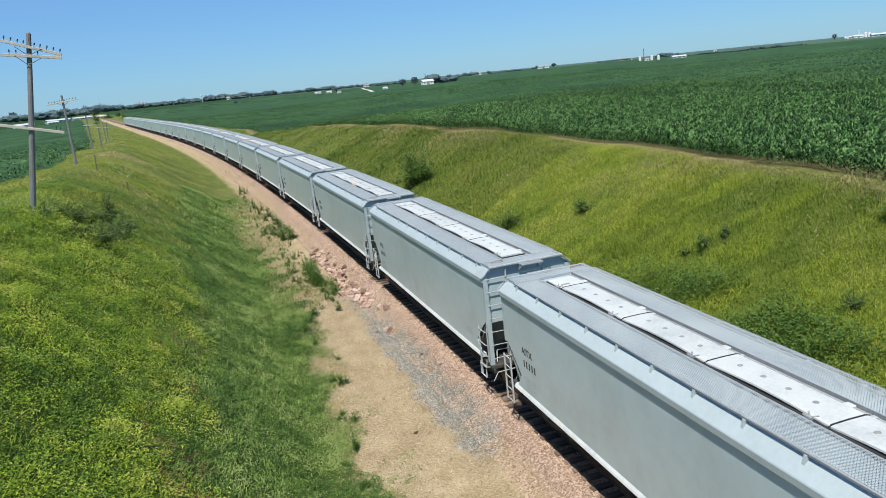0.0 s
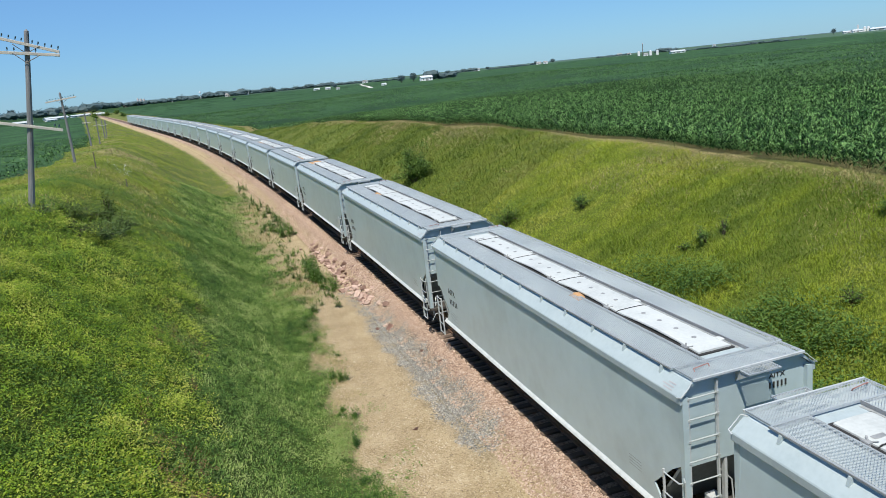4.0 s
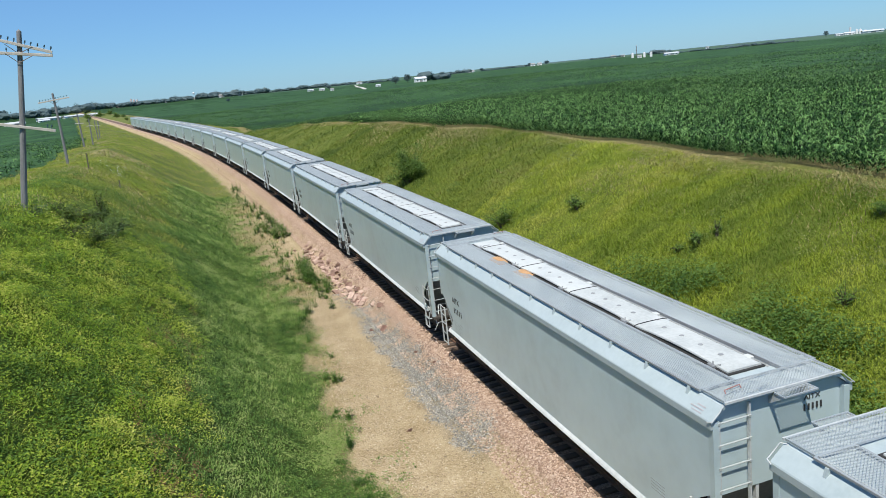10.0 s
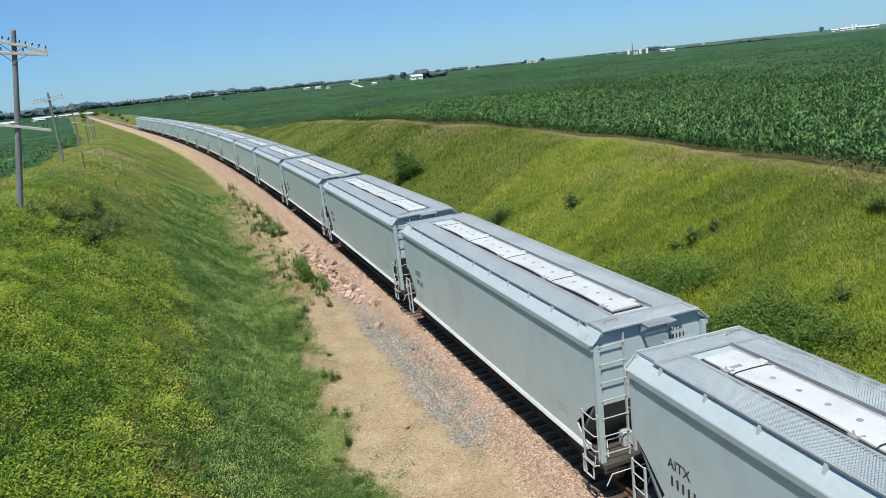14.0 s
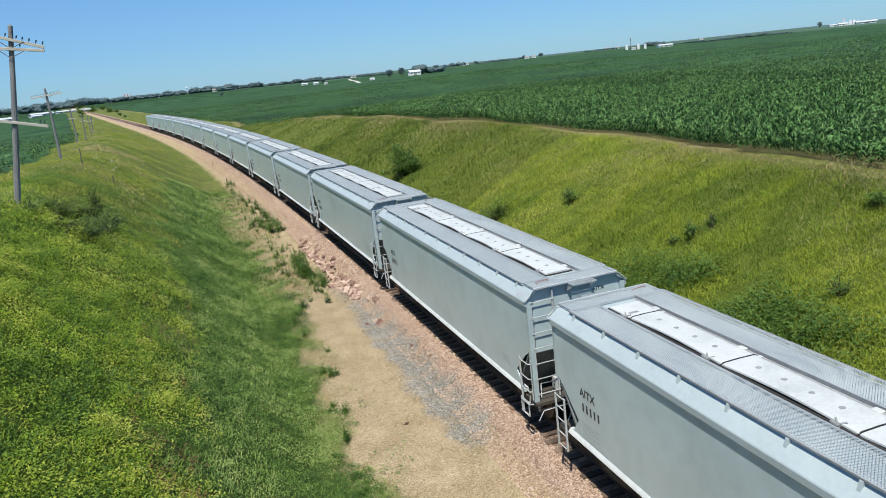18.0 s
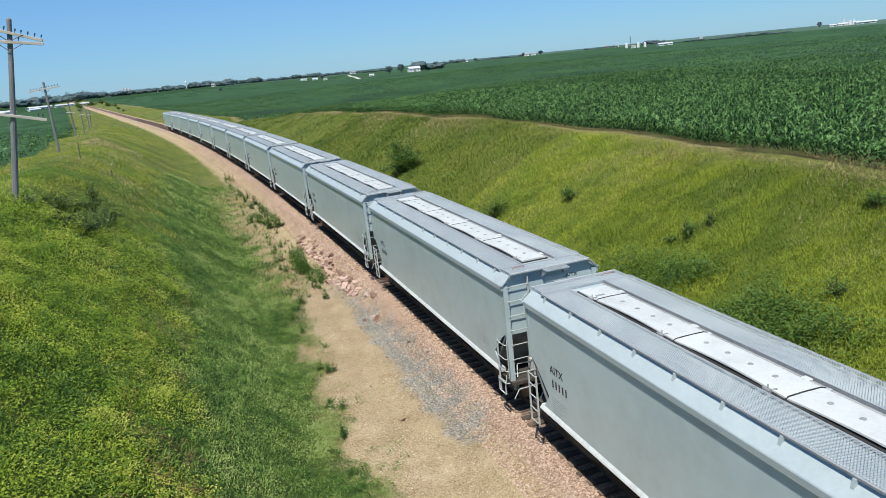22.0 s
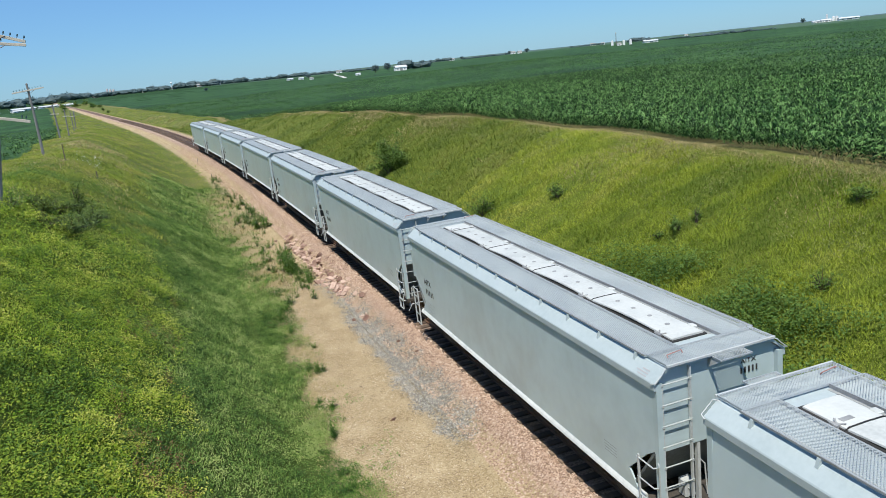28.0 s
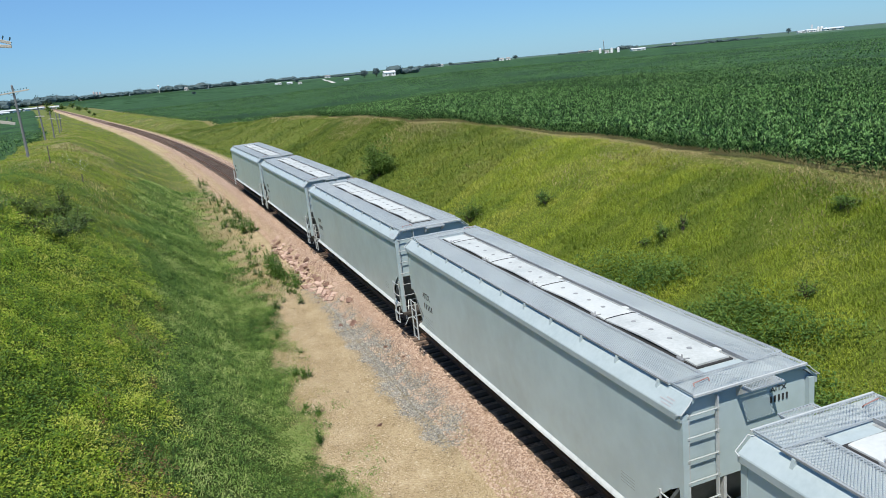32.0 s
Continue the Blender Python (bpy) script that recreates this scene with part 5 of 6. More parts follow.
CU = steps((-40, 20, 10), (20, 260, 2.5), (260, 600, 20), (600, 1400, 100))
CW = steps((0.6, 6, 0.9), (6, 36, 3), (36, 90, 4), (90, 300, 15), (300, 1000, 70))
cu_, cw_ = np.meshgrid(CU, CW, indexing="ij")
edge = field_edge(cu_)
ww = -(edge + cw_)
cx, cy = plan(cu_, ww)
away = np.maximum(ss(30, 80, cw_), ss(160, 230, cu_) * ss(0.5, 3.0, cw_))
lift = 0.6 * away - 0.45 * (1 - away) * ss(0, 0.2, 1 - away) + 0.12 * (wave(cu_, ww, 2.0, 40) - 0.5)
fade_out = 1 - 0.9 * ss(250, 900, np.hypot(cu_, cw_))
cz = ground_z(cu_, ww) + lift * fade_out + 0.03
ii = np.arange(cx.size).reshape(cx.shape)
cq = np.stack([ii[:-1, :-1], ii[:-1, 1:], ii[1:, 1:], ii[1:, :-1]], -1).reshape(-1, 4)
canopy = new("corn_canopy", mesh_of("corn_canopy", np.stack([cx, cy, cz], -1), cq, canopy_material(), smooth=True))
tagged(canopy, "closed dark green canopy of a wide cornfield", "corn crop", kind="stuff")

# the field behind the left crest
LU = steps((20, 300, 4), (300, 1000, 40))
LW = steps((0.0, 20, 2), (20, 200, 10), (200, 700, 50))
lu, lw = np.meshgrid(LU, LW, indexing="ij")
lw2 = lw + curve(lu, (0, 25), (80, 22.6), (160, 24), (320, 23.6), (600, 21.5))
lx, ly = plan(lu, lw2)
lz = ground_z(lu, lw2) + 0.5 * ss(-0.1, 2, lw) + 0.1 * (wave(lu, lw2, 1.4, 44) - 0.5)
ii = np.arange(lx.size).reshape(lx.shape)
cq = np.stack([ii[:-1, :-1], ii[1:, :-1], ii[1:, 1:], ii[:-1, 1:]], -1).reshape(-1, 4)
soy = new("bean_canopy", mesh_of("bean_canopy", np.stack([lx, ly, lz], -1), cq, canopy.data.materials[0], smooth=True))
tagged(soy, "dark green crop canopy behind the pole line", "crop", kind="stuff")
u, w, x, y, z = places(7000, 45, 260, 22.8, 75)
stuff("crop_rows", [corn(x, y, z, 0.9, 4, 2, 0.14)], M["corn_far"], "leafy tops of the dark green crop", "crop")

# ---- shrubs and tall weeds, one by one ----


def shrub(u, w, r, h, n_leaf, leaf, label, mat="shrub", seed=0):
    g = np.random.default_rng(100 + seed)
    x, y = plan(u, w)
    z = float(ground_z(u, w))
    ob = tagged(new("shrub"), label, "shrub")
    ob.location = (float(x), float(y), z)
    bm = BM()
    tips = []
    for i in range(11):
        a, q = g.uniform(0, math.tau), g.uniform(0.1, 1.05)
        mid = Vector((math.cos(a) * r * q * 0.4, math.sin(a) * r * q * 0.4, h * 0.45))
        tip = Vector((math.cos(a) * r * q, math.sin(a) * r * q, h * (1.02 - 0.5 * q * q) * g.choice((0.55, 0.75, 0.95, 1.25))))
        rod(bm, (g.normal(0, 0.05), g.normal(0, 0.05), -0.1), mid, 0.03, 5, 0.02)
        rod(bm, mid, tip, 0.02, 5, 0.006)
        tips += [mid, tip, (mid + tip) / 2]
    part("stem", bm, M["twig"], ob)
    c = np.array([tips[k] for k in g.integers(0, len(tips), n_leaf)])
    p = c + g.normal(0, 1, (n_leaf, 3)) * np.array([r * 0.17, r * 0.17, h * 0.10])
    p[:, 2] = np.maximum(p[:, 2], 0.03)
    a, t = g.uniform(0, math.tau, n_leaf), g.normal(0.2, 0.5, n_leaf)
    s = leaf * g.uniform(0.6, 1.3, n_leaf)
    d = np.stack([np.cos(a) * np.cos(t), np.sin(a) * np.cos(t), -np.sin(t)], -1) * s[:, None]
    e = np.stack([-np.sin(a), np.cos(a), 0 * a + 0.2], -1) * (0.3 * s)[:, None]
    v = np.stack([p, p + d * 0.5 + e, p + d, p + d * 0.5 - e], 1).reshape(-1, 3)
    f = (np.arange(n_leaf)[:, None, None] * 4 + np.array([[0, 1, 2], [0, 2, 3]])).reshape(-1, 3)
    part_mesh("foliage", mesh_of("foliage", v, f, M[mat]), ob)
    return ob


for k, (u, w, r, h, n, leaf) in enumerate(((70.6, -11.6, 1.9, 2.9, 4200, 0.19), (69.0, -10.8, 1.9, 1.9, 3600, 0.19), (44.8, -9.7, 1.2, 1.3, 1500, 0.12), (38.9, -12.6, 0.8, 0.7, 600, 0.11), (39.7, -12.9, 0.5, 0.5, 300, 0.11),
                                           (27.0, -12.7, 0.75, 0.6, 600, 0.10), (27.8, -12.0, 0.5, 0.45, 260, 0.10), (26.4, -13.3, 0.4, 0.8, 260, 0.10), (19.8, -16.6, 0.9, 0.7, 900, 0.10), (17.8, -12.0, 0.5, 0.7, 400, 0.1))):
    shrub(u, w, r, h, n, leaf, "dark green leafy shrub on the grassy bank", seed=k)
for k, (u, w, r, h, n, leaf) in enumerate(((35.0, 15.4, 0.8, 0.8, 1100, 0.10), (36.4, 14.6, 1.0, 0.8, 1500, 0.10), (37.6, 15.8, 0.9, 0.9, 1300, 0.10), (38.4, 14.6, 0.9, 0.8, 1200, 0.10), (42.5, 14.9, 0.9, 1.35, 1500, 0.11), (41.3, 14.3, 0.9, 1.0, 1300, 0.10), (40.1, 15.5, 1.0, 0.9, 1400, 0.10), (39.2, 16.4, 0.6, 0.6, 600, 0.10), (43.6, 14.2, 0.55, 0.7, 550, 0.10), (36.0, 16.7, 0.6, 0.6, 500, 0.10))):
    shrub(u, w, r, h, n, leaf, "low dark scrubby bush on the slope below the poles", "shrub_pale" if k % 4 == 1 else "shrub_dark", seed=20 + k)


def tall_weed(u, w, h, n, seed):
    """A clump of upright leafy stalks."""
    g = np.random.default_rng(300 + seed)
    x, y = plan(u, w)
    ob = tagged(new("weed_clump"), "clump of tall upright green weeds at the road's edge", "weeds")
    ob.location = (float(x), float(y), float(ground_z(u, w)))
    bm = BM()
    vs = []
    for i in range(n):
        b = np.array([g.normal(0, 0.15 * h), g.normal(0, 0.2 * h), 0])
        t = b + np.array([g.normal(0, 0.12), g.normal(0, 0.12), h * g.uniform(0.6, 1.1)])
        rod(bm, b - [0, 0, 0.05], t, 0.008, 4, 0.003)
        m = 26
        q = g.uniform(0.05, 1.0, m)
        p = b + (t - b) * q[:, None]
        a = g.uniform(0, math.tau, m)
        l = 0.17 * h * (1.15 - q) * g.uniform(0.7, 1.3, m) + 0.04
        d = np.stack([np.cos(a), np.sin(a), g.uniform(-0.2, 0.7, m)], -1) * l[:, None]
        e = np.stack([-np.sin(a), np.cos(a), 0 * a], -1) * (0.16 * l)[:, None]
        vs.append(np.stack([p, p + d * 0.5 + e, p + d, p + d * 0.5 - e], 1).reshape(-1, 3))
    part("stem", bm, M["weed"], ob)["kind"] = "stuff"
    v = np.concatenate(vs)
    f = (np.arange(len(v) // 4)[:, None, None] * 4 + np.array([[0, 1, 2], [0, 2, 3]])).reshape(-1, 3)
    part_mesh("foliage", mesh_of("foliage", v, f, M["weed"]), ob)


for k, (u, w, h, n) in enumerate(((44.2, 4.1, 1.2, 9), (45.0, 4.2, 1.5, 15), (46.2, 4.2, 1.1, 7), (43.0, 4.2, 0.7, 4), (42.2, 4.0, 0.5, 4), (45.8, 5.3, 0.7, 6), (60.5, 4.0, 1.4, 14), (62.2, 4.2, 1.2, 12), (64.0, 4.6, 1.0, 12), (65.5, 4.2, 1.0, 10), (58.0, 3.9, 0.6, 5), (46.5, 5.4, 0.55, 7), (84.5, 3.9, 0.9, 8), (80, 4.1, 0.8, 8), (76, 4.2, 0.9, 9), (71.5, 4.2, 0.9, 10), (67, 4.3, 0.8, 8), (93, 4.1, 0.9, 8), (60.4, 3.3, 1.1, 12), (61.6, 3.5, 1.0, 10), (63.4, 3.4, 1.2, 14), (66.0, 3.5, 1.1, 12), (68.6, 3.6, 1.2, 14), (70.8, 3.6, 1.0, 10), (73.5, 3.6, 1.1, 12), (78.4, 3.6, 1.0, 10), (49.0, 4.1, 1.2, 12), (47.6, 4.2, 1.3, 14), (45.6, 4.35, 1.3, 12), (44.4, 4.4, 1.1, 10))):
    tall_weed(u, w, h, n, k)
for k, (u, w, h, n) in enumerate(((28.4, 6.0, 0.55, 12), (28.9, 6.3, 0.45, 9), (34, 6.2, 0.5, 7), (22.6, 6.6, 0.5, 8), (36.2, 6.3, 0.45, 7), (24.8, 6.2, 0.4, 6), (31.2, 5.6, 0.3, 5), (42.8, 4.0, 0.4, 3), (41.6, 3.8, 0.35, 3), (50, 4.1, 0.5, 4), (53.5, 4.0, 0.5, 4), (20.2, 7.0, 0.45, 7))):
    tall_weed(u, w, h, n, k + 30)
for k in range(9):
    u = gen.uniform(16, 40)
    tall_weed(u, float(road_edge(u)) - gen.uniform(-0.5, 0.2), gen.uniform(0.18, 0.34), int(gen.integers(5, 10)), 130 + k)
for k in range(60):
    u = gen.uniform(38, 98)
    tall_weed(u, float(road_edge(u)) - gen.uniform(0.2, 1.9) * (1 - 0.4 * (u > 75)), gen.uniform(0.3, 0.95), int(gen.integers(3, 9)), 60 + k)
for k, (u, w, r, h) in enumerate(((861, -13.5, 5, 6), (693, -10, 3.5, 4), (735, -12, 3, 3), (780, 9, 4, 4), (640, -12, 2.5, 2.5), (900, 8, 5, 6), (560, -9, 2, 2), (505, -8, 1.6, 1.5), (940, -6, 6, 5), (600, 14, 2, 2))):
    shrub(u, w, r, h, 700, r * 0.2, "hazy green brush beside the far track", seed=60 + k)


# ---- telegraph poles ----


def telegraph_pole(u, w, height, lean_x, lean_y, arms, label, turn=0.0):
    x, y = plan(u, w)
    ob = tagged(new("telegraph_pole"), label, "pole", "old telegraph line")
    ob.matrix_basis = Matrix.Translation((float(x), float(y), float(ground_z(u, w)) - 0.15)) @ Euler((radians(lean_y), radians(lean_x), radians(20 + turn))).to_matrix().to_4x4()
    bm = BM()
    rings = []
    for i in range(9):
        t = i / 8
        r = 0.135 - 0.04 * t
        rings.append([bm.verts.new((0.03 * math.sin(3 * t) + r * math.cos(k * math.tau / 12), r * math.sin(k * math.tau / 12), height * t)) for k in range(12)])
    for a, b in zip(rings, rings[1:]):
        for k in range(12):
            bm.faces.new((a[k], a[(k + 1) % 12], b[(k + 1) % 12], b[k]))
    top = bm.verts.new((0.0, 0, height + 0.09))
    for k in range(12):
        bm.faces.new((rings[-1][k], rings[-1][(k + 1) % 12], top))
    part("shaft", bm, M["pole"], ob, smooth=False)
    for z, tilt, pins, x0, x1 in arms:
        m = Matrix.Translation((0, -0.15, z)) @ Matrix.Rotation(radians(tilt), 4, "Y")
        bm = soften(box(BM(), x0, x1, -0.05, 0.05, -0.06, 0.06), 0.01)
        bm.transform(m)
        arm = part("crossarm", bm, M["arm"], ob, "bleached wooden crossarm")
        for px in pins:
            bm = rod(BM(), (px, 0, 0.05), (px, 0, 0.15), 0.012, 6)
            rod(bm, (px, 0, 0.13), (px, 0, 0.23), 0.034, 8, 0.024)
            bm.transform(m)
            part("insulator", bm, M["glass"], arm, "dark glass insulator on a pin")
        if len(pins) > 2:
            for sg in (-1, 1):
                bm = BM()
                rod(bm, Vector((sg * 0.5, -0.06, -0.03)), Vector((0, 0.0, -0.36)), 0.016, 5)
                bm.transform(Matrix.Translation((0, -0.15, z)))
                part("brace", bm, M["iron"], arm)


ALL = (-1.17, -0.92, -0.67, -0.42, -0.2, 0.2, 0.42, 0.67, 0.92, 1.17)
telegraph_pole(36.8, 17.25, 7.6, 9.8, 0, [(7.05, 9.0, ALL, -1.25, 1.25), (6.68, -2.0, (-0.7, -0.45, 0.35), -1.25, 1.25), (3.7, 4.0, (0.98, 1.14), -1.3, 1.3)], "tall weathered grey telegraph pole with two crossarms, one hanging lower")
telegraph_pole(80.5, 20.15, 6.8, -0.5, 0, [(6.2, -5.5, ALL, -1.35, 1.35)], "leaning weathered telegraph pole with one crossarm")
for k, (u, w, h, lean) in enumerate(((122.5, 21.1, 4.95, -1), (166, 21.1, 5.2, 1), (207, 20.0, 5.0, -1), (240, 19.0, 5.0, 2), (262, 18.5, 4.8, 5))):
    telegraph_pole(u, w, h, lean, 0, [(h - 1.3, 4.0 * (-1) ** k, (), -0.55, 0.6)] if k < 4 else [], "old leaning telegraph pole without wires")

# a thin post and two white markers on the left bank
for u, w, h, m in ((61.3, 15.0, 0.55, "iron"), (66.5, 17.3, 1.35, "iron"), (122, 2.9, 0.5, "iron"), (99.3, 3.6, 0.5, "iron")):
    x, y = plan(u, w)
    ob = tagged(new("marker_post"), "thin dark post standing in the grass", "post")
    ob.location = (float(x), float(y), float(ground_z(u, w)))
    part("post", rod(BM(), (0, 0, -0.1), (0.03, 0, h), 0.05, 8, 0.04), M[m], ob)
    part("cap", rod(BM(), (0.03, 0, h), (0.03, 0, h + 0.03), 0.055, 8), M[m], ob)

# ---- rocks along the track ----


def rock_mesh(seed, mat):
    g = random.Random(seed)
    bm = BM()
    for _ in range(13):
        q = Vector((g.uniform(-1, 1), g.uniform(-1, 1), g.uniform(-1, 1)))
        q *= 1 / max(abs(q.x), abs(q.y), abs(q.z)) ** 0.75
        bm.verts.new((q.x * 0.58, q.y * 0.42, q.z * 0.32))
    hull = bmesh.ops.convex_hull(bm, input=bm.verts)
    bmesh.ops.delete(bm, geom=[v for v in hull["geom_interior"] if isinstance(v, bmesh.types.BMVert)], context="VERTS")
    me = bpy.data.meshes.new("rock")
    bm.to_mesh(me)
    bm.free()
    me.materials.append(mat)
    return me


rock_shapes = [rock_mesh(k, M["stone"]) for k in range(7)]
dark_rock = rock_mesh(60, M["stone_dark"])
g = random.Random(17)


def rock(u, w, size, me, label):
    x, y = plan(u, w)
    ob = new("rock", me)
    ob.matrix_basis = Matrix.Translation((float(x), float(y), float(ground_z(u, w)) + size * 0.16)) @ Euler((g.uniform(-0.3, 0.3), g.uniform(-0.3, 0.3), g.uniform(0, 6.28))).to_matrix().to_4x4() @ Matrix.Scale(size, 4)
    return tagged(ob, label, "rock", "rocks by the track")


for k in range(230):
    t = g.random() ** 1.3
    u = 37.2 + 17.5 * t + g.gauss(0, 0.5)
    w = 2.6 + 0.25 * t + g.gauss(0, 0.3)
    rock(u, max(1.9, w), g.choice((0.1, 0.13, 0.16, 0.2, 0.26, 0.34, 0.42)), rock_shapes[k % 7], "broken pink quartzite block beside the ballast")
for u, w, s in ((39.4, 2.75, 0.7), (38.6, 2.55, 0.55), (37.6, 2.35, 0.45), (35.2, 2.1, 0.4), (36.2, 2.25, 0.36), (33.4, 2.7, 0.25)):
    rock(u, w, s, rock_shapes[int(u) % 7], "broken pink quartzite block beside the ballast")
for u, w, s in ((32.8, 2.65, 0.48), (53.6, 2.6, 0.5), (33.3, 3.05, 0.28), (22.6, 4.5, 0.24), (38.3, 2.75, 0.45), (28.5, 2.3, 0.22), (45.5, 2.2, 0.3), (78, 2.9, 0.3), (98, 3.2, 0.35), (26.5, 2.1, 0.2)):
    rock(u, w, s, dark_rock, "dark reddish stone lying on the gravel")

# ballast and road gravel, stone by stone
OCT = np.array([[1, 0, 0], [-1, 0, 0], [0, 1, 0], [0, -1, 0], [0, 0, 1], [0, 0, -0.6]])
OCTF = np.array([[0, 2, 4], [2, 1, 4], [1, 3, 4], [3, 0, 4], [2, 0, 5], [1, 2, 5], [3, 1, 5], [0, 3, 5]])[:6]


def stones(n, u0, u1, w0, w1, size, keep=None):
    u, w, x, y, z = places(n, u0, u1, w0, w1, keep)
    n = len(u)
    r = size * gen.uniform(0.5, 1.4, n)
    a = gen.uniform(0, math.tau, n)
    v = OCT[None] * gen.uniform(0.6, 1.25, (n, 6, 1)) * r[:, None, None]
    v[:, :, 2] *= 0.75
    c, s = np.cos(a)[:, None], np.sin(a)[:, None]
    v = np.stack([v[:, :, 0] * c - v[:, :, 1] * s + x[:, None], v[:, :, 0] * s + v[:, :, 1] * c + y[:, None], v[:, :, 2] + z[:, None] + 0.35 * r[:, None]], -1)
    return v.reshape(-1, 3), (np.arange(n)[:, None, None] * 6 + OCTF).reshape(-1, 3)


def patch_keep(u, w):
    """The tongue of grey gravel between the ballast and the tan road."""
    mid, ragged = curve(u, (19, 2.6), (25, 2.84), (38, 2.8)), 0.5 * (wave(u, w, 2.3, 50) - 0.5)
    return (0.35 + 0.65 * ss(0.3, 0.6, wave(u, w, 5.5, 98))) * (1 - ss(0.2, 0.9, np.abs(w - mid) + ragged)) * ss(19.4, 20.6, u + ragged) * (1 - 0.75 * ss(31, 39, u + 3 * ragged))


stuff("ballast", [stones(17000, 13, 40, 1.32, 2.8, 0.036, lambda u, w: 1 - 0.9 * patch_keep(u, w)), stones(12000, 40, 75, 1.3, 3.0, 0.045), stones(6000, 75, 150, 1.3, 3.4, 0.055), stones(4000, 70, 200, -3.2, -1.2, 0.055)], M["ballast"], "loose pink quartzite ballast stones", "ballast")
stuff("grey_gravel", [stones(80000, 18.5, 41, 1.8, 3.9, 0.028, patch_keep)], M["gravel"], "patch of grey crushed gravel on the road", "gravel")
stuff("road_gravel", [stones(46000, 13, 48, 2.9, 6.6, 0.018, lambda u, w: (w < road_edge(u) - 0.2) * (1 - 0.9 * patch_keep(u, w))), stones(3000, 13, 48, 2.6, 7.0, 0.03, lambda u, w: w < road_edge(u) - 0.1)], M["chips"], "tan road gravel and pebbles", "gravel")

# ---- far farms and woods ----


def far_place(name, x, y, label, category, group=""):
    ob = tagged(new(name), label, category, group)
    ob.matrix_basis = Matrix.Translation((x, y, float(land(np.array(x), np.array(y))) - 0.1)) @ Matrix.Rotation(-math.atan2(x, y) + 0.35, 4, "Z")
    return ob


def shed(name, x, y, w, h, label, roof="metal_roof", wall="white"):
    ob = far_place(name, x, y, label, name.replace("_", " "))
    d, e = min(w * 0.5, 12), h * 0.62
    part("wall", box(BM(), -w / 2, w / 2, -d / 2, d / 2, 0, e), M[wall], ob)
    o = 0.04 * w
    part("roof", extrude(BM(), [(-d / 2 - o, e), (0, h), (d / 2 + o, e), (d / 2 + o, e + 0.15), (0, h + 0.2), (-d / 2 - o, e + 0.15)], "x", -w / 2 - o, w / 2 + o), M[roof], ob)
    part("door", box(BM(), -w * 0.12, w * 0.12, -d / 2 - 0.08, -d / 2 + 0.05, 0, e * 0.8), M["brown_roof"], ob)
    for sg in (-1, 1):
        part("window", box(BM(), sg * w * 0.32 - w * 0.05, sg * w * 0.32 + w * 0.05, -d / 2 - 0.06, -d / 2 + 0.05, e * 0.45, e * 0.75), M["window"], ob)


for x, y, w, h in ((1, 762, 11.5, 5.0), (-148, 1052, 8, 2.6), (-124, 982, 6.5, 2.8), (-40, 747, 4.5, 2.2), (342, 1044, 19, 3.8), (1108, 2016, 26, 6), (1125, 2006, 24, 7.5), (1171, 1980, 48, 7.5), (-497, 1036, 28, 4.2), (-470, 1049, 24, 3.4), (-449, 1060, 14, 3.8), (-464, 886, 20, 4.5), (-437, 899, 12, 3)):
    shed("barn", x, y, w, h, "white farm shed with a pale metal roof beyond the corn")
for x, y, w, h in ((154, 2295, 20, 7), (336, 2275, 14, 8), (356, 2272, 12, 8), (563, 2230, 14, 7), (589, 2223, 11, 6), (312, 1088, 6, 4), (-711, 2187, 12, 7), (-831, 2145, 16, 7), (-569, 2228, 18, 9), (-543, 2235, 14, 9), (-518, 2241, 12, 7), (-96, 848, 4, 2.4), (-116, 1497, 10, 5), (808, 2153, 9, 5)):
    shed("farmhouse", x, y, w, h, "small white farmhouse with a grey roof on the horizon", roof="brown_roof")


def round_tower(name, x, y, w, h, label, mat, domed=0.25):
    ob = far_place(name, x, y, label, name.replace("_", " "))
    part("wall", rod(BM(), (0, 0, 0), (0, 0, h * (1 - domed * 0.5)), w / 2, 16), M[mat], ob)
    part("roof", rod(BM(), (0, 0, h * (1 - domed * 0.5)), (0, 0, h), w / 2 * 1.04, 16, w * 0.08), M["metal_roof"], ob)


for x, y, w, h in ((332, 1195, 4.0, 8), (325, 1109, 3.8, 7.4), (326, 1080, 3.7, 7.2), (1140, 1997, 7, 13), (1147, 1993, 7, 13), (1156, 1988, 5.5, 9.5)):
    round_tower("grain_bin", x, y, w, h, "white corrugated grain bin with a conical roof", "white")
for x, y, w, h in ((-800, 2157, 4.5, 21), (-793, 2159, 6, 19), (-785, 2161, 6, 18), (1127, 2005, 5, 19)):
    round_tower("silo", x, y, w, h, "tall pale concrete silo of a distant elevator" if x < 0 else "tall pale concrete silo by the sheds", "brick" if x < 0 else "metal_roof", 0.06)
mast = far_place("elevator_mast", 324, 1145, "thin grain elevator mast beside the bins", "mast")
for sg in (-0.5, 0.5):
    for q in (-0.5, 0.5):
        part("leg", rod(BM(), (sg, q, 0), (sg * 0.4, q * 0.4, 18.5), 0.12, 5), M["iron"], mast)
part("head", box(BM(), -0.7, 0.7, -0.7, 0.7, 17.5, 19), M["metal_roof"], mast)
wt = far_place("water_tower", -641, 2209, "white water tower on a slim stem above the trees", "water tower")
part("stem", rod(BM(), (0, 0, 0), (0, 0, 18), 0.9, 10, 0.7), M["white"], wt)
bm = BM()
bmesh.ops.create_uvsphere(bm, u_segments=14, v_segments=10, radius=3.2)
bm.transform(Matrix.Translation((0, 0, 19.5)) @ Matrix.Diagonal((1, 1, 0.75, 1)))
